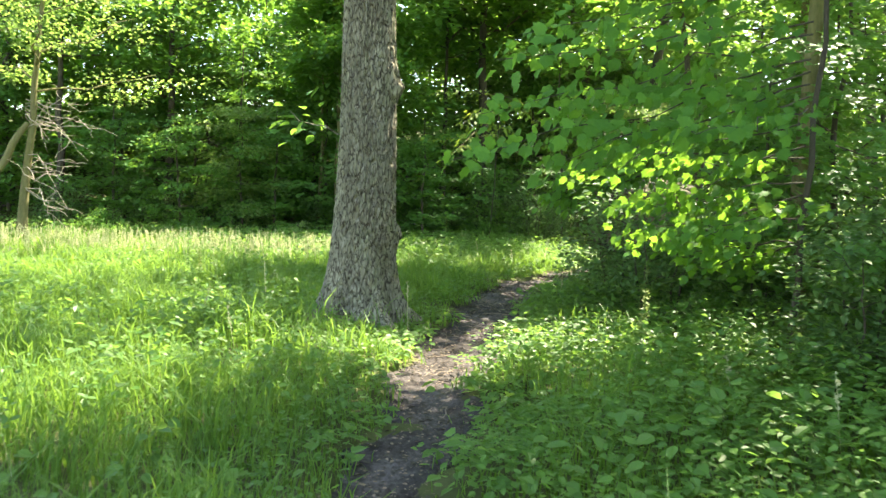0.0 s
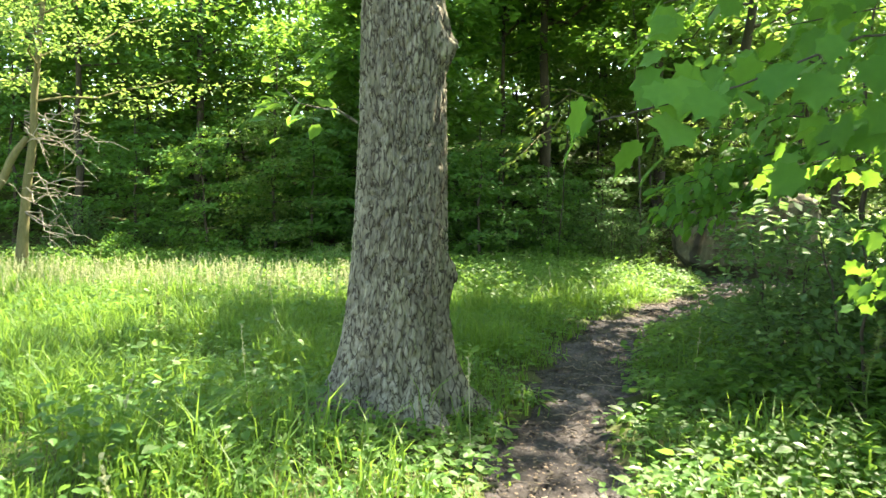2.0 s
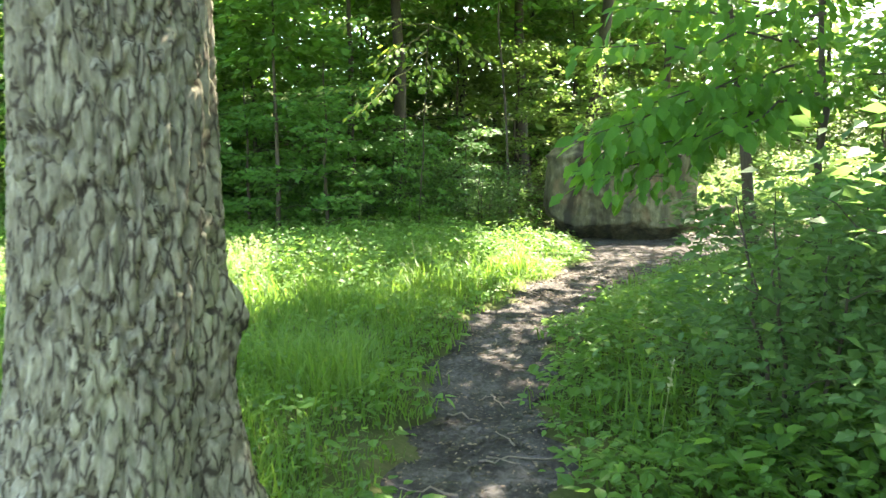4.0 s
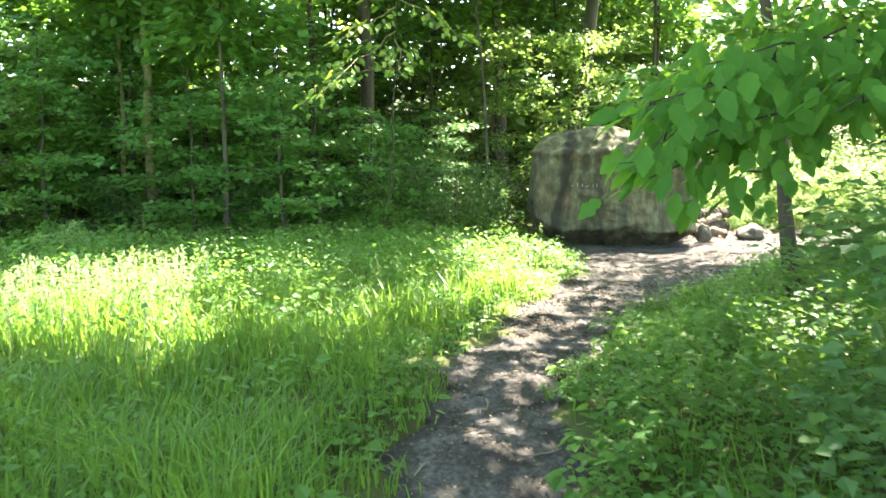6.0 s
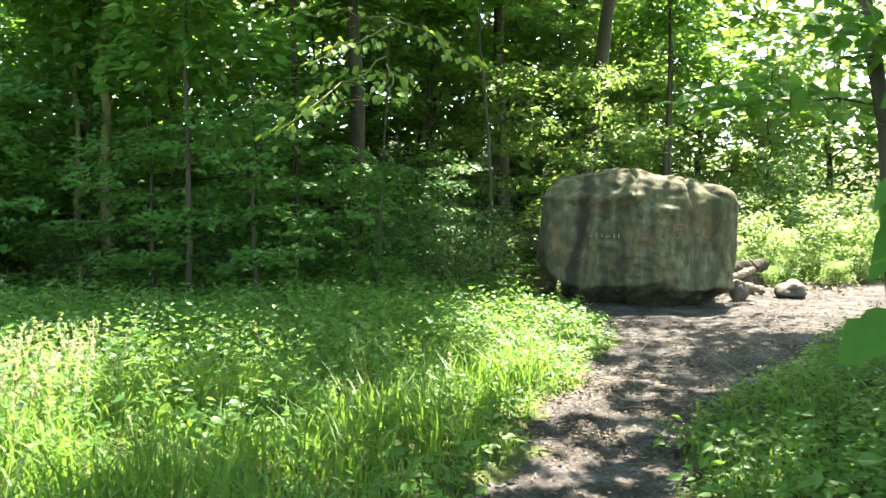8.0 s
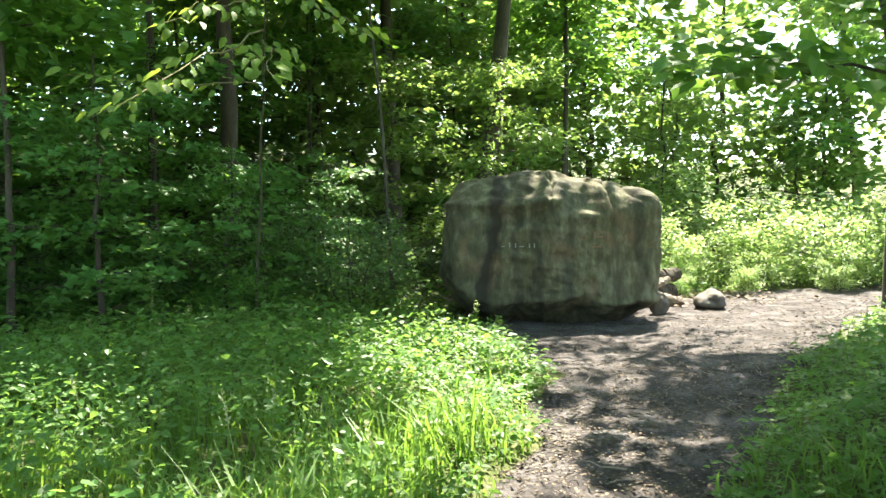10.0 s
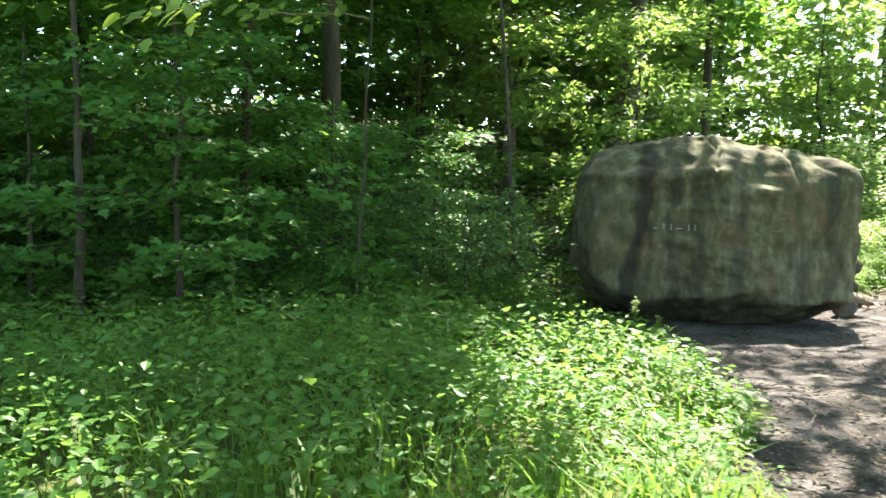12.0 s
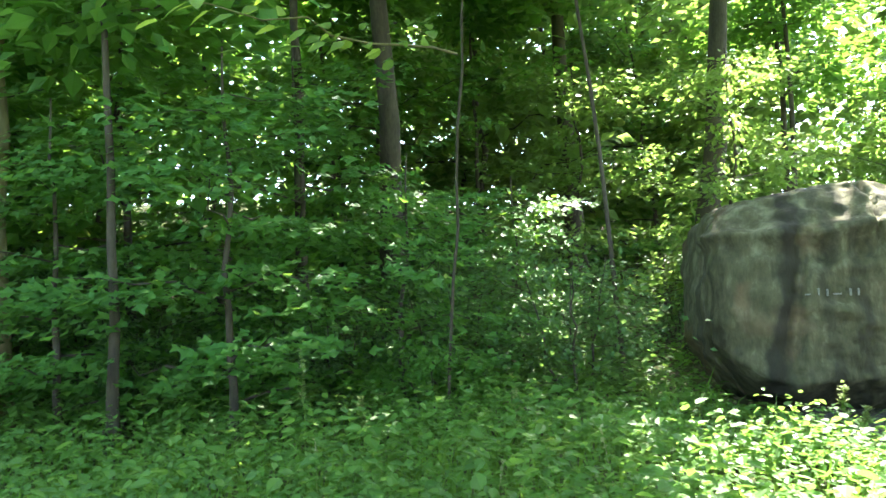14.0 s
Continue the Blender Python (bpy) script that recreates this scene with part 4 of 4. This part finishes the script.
move(mapleA, 0.6, 23.6, 1.0, 10)
copies(mapleA, [(2.3, 23.9, 0.75), (-1.2, 24.2, 0.95), (-4.2, 24.6, 1.05), (-7.0, 24.0, 0.9), (-9.5, 25.0, 1.1), (4.4, 26.4, 0.8), (1.4, 26.3, 1.2),
                (4.6, 8.9, 0.85), (5.2, 6.6, 1.0), (5.3, 5.0, 0.9), (4.6, 4.2, 0.7), (6.6, 9.6, 1.05), (5.8, 3.6, 1.0), (5.4, 10.6, 0.8)], rngp, (-45, 45))
move(mapleB, -2.8, 26.5, 1.0, 0)
copies(mapleB, [(-6.0, 27.0, 1.1), (-10.5, 28.2, 1.1), (0.0, 28.6, 1.1), (3.0, 31.0, 1.2), (-14.0, 26.5, 1.2), (5.3, 8.4, 0.9), (7.6, 12.8, 1.0),
                (-3.6, 30.0, 1.2), (-8.0, 31.0, 1.3), (10.5, 34.0, 1.3),], rngp, (-45, 45))
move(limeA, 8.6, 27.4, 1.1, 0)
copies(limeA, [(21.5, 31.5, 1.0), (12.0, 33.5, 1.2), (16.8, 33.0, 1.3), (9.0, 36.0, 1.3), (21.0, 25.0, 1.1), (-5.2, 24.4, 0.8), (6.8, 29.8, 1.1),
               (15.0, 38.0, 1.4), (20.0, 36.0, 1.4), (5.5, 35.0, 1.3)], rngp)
move(bushA, 3.0, 24.4, 1.0, 0)
copies(bushA, [(4.3, 24.0, 1.05), (5.2, 25.6, 0.9), (1.6, 24.6, 0.8), (-0.6, 25.0, 0.8), (-2.6, 24.9, 0.9), (-5.6, 25.2, 0.9), (-8.4, 25.0, 1.0), (-10.6, 23.8, 1.0), (3.3, 27.6, 1.1), (6.0, 28.9, 0.9),
               (-1.8, 27.6, 1.1), (-4.6, 27.8, 1.1), (4.0, 7.4, 0.85), (3.9, 9.9, 0.7), (4.2, 4.6, 0.85), (5.4, 11.3, 0.8), (6.9, 13.6, 0.8), (-7.3, 27.6, 1.2), (5.6, 7.2, 1.0), (5.0, 2.4, 1.0),
               (0.7, 27.0, 1.0), (3.1, 8.0, 0.9), (2.95, 9.2, 0.8), (3.45, 10.1, 0.75), (3.6, 4.7, 0.75), (8.7, 30.0, 1.0), (7.0, 11.4, 0.9)], rngp)
move(bushB, 2.6, 23.4, 0.8, 0)
copies(bushB, [(-3.6, 23.1, 0.7), (-6.6, 23.4, 0.9), (-9.0, 22.6, 0.9), (0.2, 24.3, 0.7), (3.3, 6.9, 0.62), (3.7, 8.6, 0.6), (8.0, 16.0, 0.6), (9.5, 17.2, 0.7), (6.0, 13.0, 0.6), (4.4, 13.2, 0.45), (7.2, 14.8, 0.6), (3.6, 3.4, 0.6), (4.5, 8.2, 0.8), (11.6, 18.6, 0.8)], rngp)
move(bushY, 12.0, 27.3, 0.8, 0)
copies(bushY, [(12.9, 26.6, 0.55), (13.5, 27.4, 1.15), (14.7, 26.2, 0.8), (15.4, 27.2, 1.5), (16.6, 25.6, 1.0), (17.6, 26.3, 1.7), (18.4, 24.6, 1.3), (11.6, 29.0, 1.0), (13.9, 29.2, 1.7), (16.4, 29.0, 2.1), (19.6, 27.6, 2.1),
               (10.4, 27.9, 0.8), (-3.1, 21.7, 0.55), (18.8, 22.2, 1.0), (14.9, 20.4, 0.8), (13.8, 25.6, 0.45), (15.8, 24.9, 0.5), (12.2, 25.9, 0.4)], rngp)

# high forest round the place, largely out of view, added so its crowns make the dappled shade
forest = woody("tall_tree", 81, 15.0, 0.42, 3.6, 16, 6, 52, 0.29, 0.22, M_BARK_DARK, M_LEAF, "tall forest tree with a high leafy crown", "tree", reach=1.1, rise=0.25, group="forest trees", thick=0.3)
move(forest, -10.0, 31.0, 1.0, 0)
copies(forest, [(12.0, 44.0, 1.1), (-15.0, 29.0, 1.1), (19.0, 46.0, 1.2), (29.0, 36.0, 1.1), (-20.0, 20.0, 1.1), (-19.0, 11.0, 1.0),
                (9.5, 1.5, 0.85), (5.4, 5.6, 0.56), (14.5, 16.5, 0.95), (21.0, 19.0, 1.0), (-17.0, 3.0, 1.0), (-12.0, -5.0, 1.0), (-4.0, -8.0, 1.0), (4.5, -6.0, 0.9), (12.0, -4.0, 1.0), (15.0, 6.0, 1.0),
                (-21.0, 13.0, 1.0), (11.0, 8.5, 0.95), (13.0, 12.0, 1.0)], rngp)


hill = woody("hillside_tree", 83, 6.5, 0.06, 2.4, 18, 6, 21, 0.28, 0.07, M_BARK_DARK, M_LEAF, "leafy young tree on the wooded slope", "tree", reach=0.85, rise=0.1, group="hillside trees", thick=0.12)
move(hill, -6.5, 29.5, 1.0, 0)
rh = np.random.default_rng(84)
spots = []
for row, y in enumerate((28.5, 31.5, 35.5, 41.0)):
    for k in range(13):
        x = -22 + 3.6 * k + rh.uniform(-1.2, 1.2) + 1.8 * (row % 2)
        if not (3.5 < x < 21 and y < 37):
            spots.append((x, y + rh.uniform(-1, 1) + (2.5 if x > 6 and row == 0 else 0), rh.uniform(0.8, 1.25) * (1 + 0.07 * row)))
copies(hill, spots, rh)


# hillside tree again in a paler leaf colour that stands for backlight
hill_y = woody("sunlit_tree", 85, 6.5, 0.06, 2.5, 18, 6, 22, 0.26, 0.07, M_BARK_DARK, M_LEAF_Y, "young tree beyond the clearing, coloured pale green for sunlight", "tree", reach=0.85, rise=0.15, group="sunlit trees", thick=0.14)
move(hill_y, 13.0, 36.5, 1.5, 0)
copies(hill_y, [(5.6, 33.4, 1.0), (8.8, 36.0, 1.2), (4.2, 37.5, 1.25), (11.5, 38.5, 1.3), (16.0, 42.5, 1.5), (17.5, 38.5, 1.5), (10.5, 41.0, 1.5), (22.0, 36.5, 1.4), (26.0, 31.0, 1.3)], np.random.default_rng(86))


def far_woods():
    rng = np.random.default_rng(90)
    g = Geo()
    for k in range(720):
        a = rng.uniform(-1.25, 1.35)
        d = rng.uniform(36, 60)
        x, y = 3 + math.sin(a) * d, 6 + math.cos(a) * d
        c = (x, y, ground_z(x, y) + rng.uniform(0.5, 15))
        g.add(*leaves(*spray(rng, c, (0, -1, 0), rng.uniform(1.5, 2.8), 60, 0.42, 0.5, 0.6)))
    # the pale leaf colour carries the sunlight on the far foliage
    ob = new("far_woods", g.mesh("far_woods", M_LEAF_Y))
    tagged(ob, "mass of woodland foliage beyond the slope, coloured pale green for sunlight", "woods", kind="stuff")


far_woods()

# ---- grass, herbs and litter ----
def zone_noise(x, y, s, k):
    return np.sin(x * s + k) * np.sin(y * s * 1.1 + 1.7 * k) + 0.5 * np.sin(x * s * 2.3 + y * s * 1.9 + k)


def herb_zone(x, y):
    """How much of the ground cover is broad-leaved herb rather than grass (0 to 1)."""
    l, r = path_edges(y)
    right = (x > r - 0.1) * np.where(y < 8, 0.74, 0.88)
    tree = np.exp(-(((x + 0.3) / 1.5) ** 2 + ((y - 7.6) / 1.3) ** 2))
    patch = np.exp(-(((x - 4.0) / 2.4) ** 2 + ((y - 19.3) / 3.0) ** 2)) * 1.1
    strip = np.exp(-(((l - x) / 0.7) ** 2)) * (x < l) * 0.4
    shade = 0.85 / (1 + np.exp(-(y - 21.5) * 1.2))
    late = 0.55 / (1 + np.exp(-(y - 15.5) * 1.5)) * (x > -5)
    base = 0.07 + 0.12 * zone_noise(x, y, 0.9, 2.0)
    return np.clip(np.maximum.reduce([right, tree, patch, strip, shade, late, base]), 0, 1)


def scatter(rng, x0, x1, y0, y1, per_m2):
    n = int((x1 - x0) * (y1 - y0) * per_m2)
    x, y = rng.uniform(x0, x1, n), rng.uniform(y0, y1, n)
    l, r = path_edges(y)
    ok = ~on_path(x, y, rng.normal(0.02, 0.06, n)) & ((x + 0.2) ** 2 + (y - 8.42) ** 2 > 0.24)
    ok &= ~((np.abs(x - 7.7) < 1.7) & (np.abs(y - 24.1) < 1.6)) & (land(x, y) < 2.5)
    return x[ok], y[ok]


def grass_field():
    rng = np.random.default_rng(101)
    g = Geo()
    for x0, x1, y0, y1, per, wide in [(-6, 4, 0.3, 6, 760, 0.005), (-8, 3, 6, 12, 680, 0.006), (-10, 5.5, 12, 18, 440, 0.0085), (-13, 6, 18, 24, 240, 0.012),
                                      (0.5, 5, 0.5, 8, 160, 0.005), (2, 9, 6, 18, 120, 0.006), (8, 22, 16, 29, 60, 0.012), (-16, -9, 0.5, 18, 60, 0.012), (-4, 4, -6, 0.3, 40, 0.012)]:
        x, y = scatter(rng, x0, x1, y0, y1, per)
        keep = rng.uniform(0, 1, len(x)) > herb_zone(x, y) * 0.88
        x, y = x[keep], y[keep]
        n = len(x)
        tuft = np.clip(0.75 + 0.35 * zone_noise(x, y, 2.1, 0.7) + 0.2 * zone_noise(x, y, 5.0, 1.9), 0.3, 1.5)
        l, r = path_edges(y)
        near = np.clip(np.minimum(np.abs(x - l), np.abs(x - r)) / 0.5, 0.35, 1.0)
        h = 0.40 * tuft * near * rng.uniform(0.5, 1.35, n)
        a = rng.uniform(0, 2 * np.pi, n) + 0.5 * np.sin(x + y)
        lean = h * rng.uniform(0.2, 1.15, n)
        base = np.stack([x, y, land(x, y) - 0.01], 1)
        d = np.stack([np.cos(a), np.sin(a), np.zeros(n)], 1)
        s = np.stack([-np.sin(a), np.cos(a), np.zeros(n)], 1) * (wide * rng.uniform(0.6, 1.3, n))[:, None]
        up = np.array([0, 0, 1.0])
        mid = base + d * (lean * 0.3)[:, None] + up * (h * 0.62)[:, None]
        tip = base + d * lean[:, None] + up * (h * rng.uniform(0.8, 1.0, n))[:, None]
        v = np.stack([base - s, base + s, mid - s * 0.8, mid + s * 0.8, tip], 1)
        k = (np.arange(n) * 5)[:, None]
        g.add(v.reshape(-1, 3), np.hstack([k, k + 1, k + 3, k + 2]))
        g.f.append((np.hstack([k + 2, k + 3, k + 4]) + g.n - len(v) * 5))
    ob = new("meadow_grass", g.mesh("meadow_grass", M_GRASS))
    tagged(ob, "long uncut fresh green meadow grass", "grass", kind="stuff")


grass_field()


def herb_field():
    rng = np.random.default_rng(102)
    g = Geo()
    for x0, x1, y0, y1, per, size in [(-4.5, 4.5, 0.8, 7, 185, 0.050), (-6, 6, 7, 13, 130, 0.056), (-6, 8, 13, 18, 120, 0.053), (-12, -2.5, 18, 25, 55, 0.08), (-2.5, 6.5, 18, 22.5, 140, 0.056), (-2.5, 8, 22.5, 25.5, 45, 0.09), (8, 22, 15, 29, 16, 0.10), (-14, 14, 25, 31, 10, 0.10), (-4, 5, -6, 0.5, 12, 0.09)]:
        x, y = scatter(rng, x0, x1, y0, y1, per)
        keep = rng.uniform(0, 1, len(x)) < herb_zone(x, y) * 0.95 + 0.03
        x, y = x[keep], y[keep]
        n = len(x)
        l, r = path_edges(y)
        far = np.minimum(np.abs(x - l), np.abs(x - r))
        late = 1 / (1 + np.exp(-(y - 15.0) * 1.2)) * (x < l)
        tall = np.clip(0.13 + 0.22 * far + (0.12 + 0.10 * late) * zone_noise(x, y, 1.7, 3.1), 0.07, 0.5 + 0.15 * late) * rng.uniform(0.6, 1.25, n)
        tall *= np.where(x > r, 1.15, 0.9) * (1 - 0.6 * np.exp(-(((x + 0.2) / 1.0) ** 2 + ((y - 8.0) / 1.3) ** 2)))
        k = 8
        ps = np.clip(rng.lognormal(0, 0.32, n), 0.5, 1.9)
        a = (np.arange(k)[None] * 2.4 + rng.uniform(0, 6.28, (n, 1)))
        q = rng.uniform(0.02, 0.11, (n, k)) * ps[:, None]
        z = tall[:, None] * rng.uniform(0.35, 1.0, (n, k))
        base = np.stack([x[:, None] + np.cos(a) * q, y[:, None] + np.sin(a) * q, (land(x, y))[:, None] + z], -1).reshape(-1, 3)
        tip = np.stack([np.cos(a), np.sin(a), rng.normal(-0.1, 0.3, (n, k))], -1).reshape(-1, 3)
        nor = np.concatenate([rng.normal(0, 0.35, (n * k, 2)), np.ones((n * k, 1))], 1)
        g.add(*leaves(base, tip, nor, size * np.repeat(ps, k) * rng.uniform(0.6, 1.3, n * k), OVATE if size < 0.085 else DIAMOND))
    ob = new("herb_layer", g.mesh("herb_layer", M_HERB))
    tagged(ob, "low broad-leaved woodland herbs covering the ground", "herbs", kind="stuff")


herb_field()


def seeding_grass():
    """Feathery pale seed heads on long stalks, thickest across the open strip of the meadow, to paint its sunlit
    whiteness.
    """
    rng = np.random.default_rng(103)
    x, y = scatter(rng, -11, 4.5, 2, 22, 60)
    lit_strip = np.exp(-(((y - 16.2) / 1.4) ** 2)) * (x < -0.3 + 0.2 * zone_noise(x, y, 1.3, 0.4))
    keep = rng.uniform(0, 1, len(x)) < 0.003 + 0.95 * lit_strip
    x, y = x[keep], y[keep]
    n = len(x)
    h = rng.uniform(0.35, 0.7, n)
    a = rng.uniform(0, 6.28, n)
    base = np.stack([x, y, land(x, y)], 1)
    tip = base + np.stack([np.cos(a) * h * 0.25, np.sin(a) * h * 0.25, h], 1)
    s = np.stack([-np.sin(a), np.cos(a), np.zeros(n)], 1) * 0.0022
    k = (np.arange(n) * 4)[:, None]
    g = Geo().add(np.stack([base - s, base + s, tip + s, tip - s], 1).reshape(-1, 3), np.hstack([k, k + 1, k + 2, k + 3]))
    m = 22
    w = rng.uniform(0.68, 1.02, (n, m))
    b = (base[:, None] + (tip - base)[:, None] * w[..., None]).reshape(-1, 3)
    c = rng.uniform(0, 6.28, n * m)
    g.add(*leaves(b, np.stack([np.cos(c), np.sin(c), rng.uniform(0.3, 1.4, n * m)], 1), rng.normal(0, 1, (n * m, 3)), rng.uniform(0.014, 0.034, n * m)))
    tagged(new("seeding_grass", g.mesh("seeding_grass", M_SEED)), "feathery seed heads of tall meadow grass, whitened for the sunlit strip", "grass", kind="stuff")


seeding_grass()


def tall_weed(x, y, h, seed, material):
    """One upright weed with a leafy stem and a seed spike."""
    rng = np.random.default_rng(seed)
    root = thing("tall_weed", "tall upright green weed with a seed spike rising from the meadow", "weed", (x, y, ground_z(x, y)), group="tall weeds")
    line = bent(rng, (0, 0, -0.02), (rng.normal(0, 0.06), rng.normal(0, 0.06), h), 0.02, 7)
    part("stem", Geo().add(*tube(line, np.linspace(0.008, 0.003, 7), 6)), material, root)
    n = 18
    w = rng.uniform(0.1, 0.8, n)
    base = np.stack([np.interp(w * 6, np.arange(7), line[:, c]) for c in range(3)], 1)
    a = np.arange(n) * 2.4
    tip = np.stack([np.cos(a), np.sin(a), rng.normal(0.1, 0.35, n)], 1)
    part("leaves", Geo().add(*leaves(base, tip, np.tile([0, 0.1, 1.0], (n, 1)), (0.17 * (1.1 - w)) * rng.uniform(0.8, 1.3, n), OVATE)), material, root)
    n = 70
    w = rng.uniform(0.62, 1.0, n)
    base = np.stack([np.interp(w * 6, np.arange(7), line[:, c]) for c in range(3)], 1) + rng.normal(0, 0.012, (n, 3))
    a = rng.uniform(0, 6.28, n)
    part("seed_spike", Geo().add(*leaves(base, np.stack([np.cos(a), np.sin(a), rng.uniform(0.2, 1, n)], 1), np.tile([0.1, 0.1, 1.0], (n, 1)), np.full(n, 0.04))), M_SPIKE, root)


for k, (x, y, h) in enumerate([(-5.0, 22.0, 0.85), (-5.9, 22.0, 0.75), (-3.3, 21.6, 0.6), (5.15, 20.6, 0.62), (5.5, 20.9, 0.4), (1.3, 21.9, 1.0), (-1.65, 20.9, 0.95), (-4.1, 21.9, 0.5), (1.75, 21.7, 0.6), (-0.6, 20.0, 0.7),
                               (0.6, 22.2, 0.55), (3.1, 21.9, 0.6), (3.6, 22.1, 0.5), (2.3, 5.9, 0.75), (2.7, 7.4, 0.8), (-2.3, 8.9, 0.8), (-0.9, 10.6, 0.5), (-1.0, 17.2, 0.7), (-0.4, 17.8, 0.6)]):
    tall_weed(x, y, h, 200 + k, M_LEAF_Y if k % 3 else M_GRASS)


def litter():
    rng = np.random.default_rng(120)
    y = np.r_[rng.uniform(1, 26, 5000), rng.uniform(15, 24, 5000)]
    l, r = path_edges(y)
    x = l + (r - l) * rng.uniform(0.0, 1.0, len(y))
    base = np.stack([x, y, land(x, y) - 0.026 + rng.uniform(0, 0.012, len(y))], 1)
    a = rng.uniform(0, 6.28, len(y))
    tip = np.stack([np.cos(a), np.sin(a), rng.normal(0, 0.12, len(y))], 1)
    nor = np.concatenate([rng.normal(0, 0.25, (len(y), 2)), np.ones((len(y), 1))], 1)
    g = Geo().add(*leaves(base, tip, nor, rng.uniform(0.008, 0.034, len(y)), OVATE))
    x, y = rng.uniform(-13, 14, 9000), rng.uniform(23.5, 36, 9000)
    base = np.stack([x, y, land(x, y) + 0.02], 1)
    a = rng.uniform(0, 6.28, 9000)
    tip = np.stack([np.cos(a), np.sin(a), rng.normal(0.1, 0.25, 9000)], 1)
    g.add(*leaves(base, tip, np.concatenate([rng.normal(0, 0.4, (9000, 2)), np.ones((9000, 1))], 1), rng.uniform(0.06, 0.14, 9000), OVATE))
    tagged(new("leaf_litter", g.mesh("leaf_litter", M_LITTER)), "dry brown fallen leaves scattered on bare earth", "leaf litter", kind="stuff")


litter()


def bark_chips():
    """Dark bits of bark, stalks and rotting leaf trodden into the bare earth."""
    rng = np.random.default_rng(121)
    y = np.r_[rng.uniform(2, 26, 5000), rng.uniform(14.5, 24, 9000)]
    l, r = path_edges(y)
    x = l + (r - l) * rng.uniform(0.0, 1.0, len(y))
    n = len(y)
    clump = zone_noise(x, y, 2.6, 0.9) + 0.6 * zone_noise(x, y, 6.1, 2.2)
    keep = rng.uniform(-0.6, 1.6, n) < clump + 0.5
    x, y = x[keep], y[keep]
    n = len(y)
    base = np.stack([x, y, land(x, y) - 0.030 + rng.uniform(0, 0.012, n)], 1)
    a = rng.uniform(0, 6.28, n)
    sliver = (DIAMOND[0] * np.array([0.45, 1, 1]), DIAMOND[1])
    tip = np.stack([np.cos(a), np.sin(a), rng.normal(0.05, 0.15, n)], 1)
    nor = np.concatenate([rng.normal(0, 0.3, (n, 2)), np.ones((n, 1))], 1)
    g = Geo().add(*leaves(base, tip, nor, rng.uniform(0.02, 0.09, n), sliver))
    tagged(new("bark_chips", g.mesh("bark_chips", M_BARK_DARK)), "dark bark bits and rotting leaf scraps trodden into the path", "leaf litter", kind="stuff")


bark_chips()

rng_t = np.random.default_rng(130)
for k in range(46):
    y = rng_t.uniform(3, 22)
    l, r = path_edges(y)
    x = float(l + (r - l) * rng_t.uniform(0.08, 0.92))
    a, n = rng_t.uniform(0, 6.28), rng_t.uniform(0.10, 0.42)
    tw = bent(rng_t, (-n / 2, 0, 0), (n / 2, 0, 0.01), 0.015, 6)
    ob = new("twig", Geo().add(*tube(tw, np.linspace(0.007, 0.003, 6), 5)).mesh("twig", M_DEAD))
    ob.matrix_world = pose(x, y, ground_z(x, y) - 0.028, 0, 0, math.degrees(a))
    tagged(ob, "short dry twig lying on the dirt path", "twig", "twigs on the path")
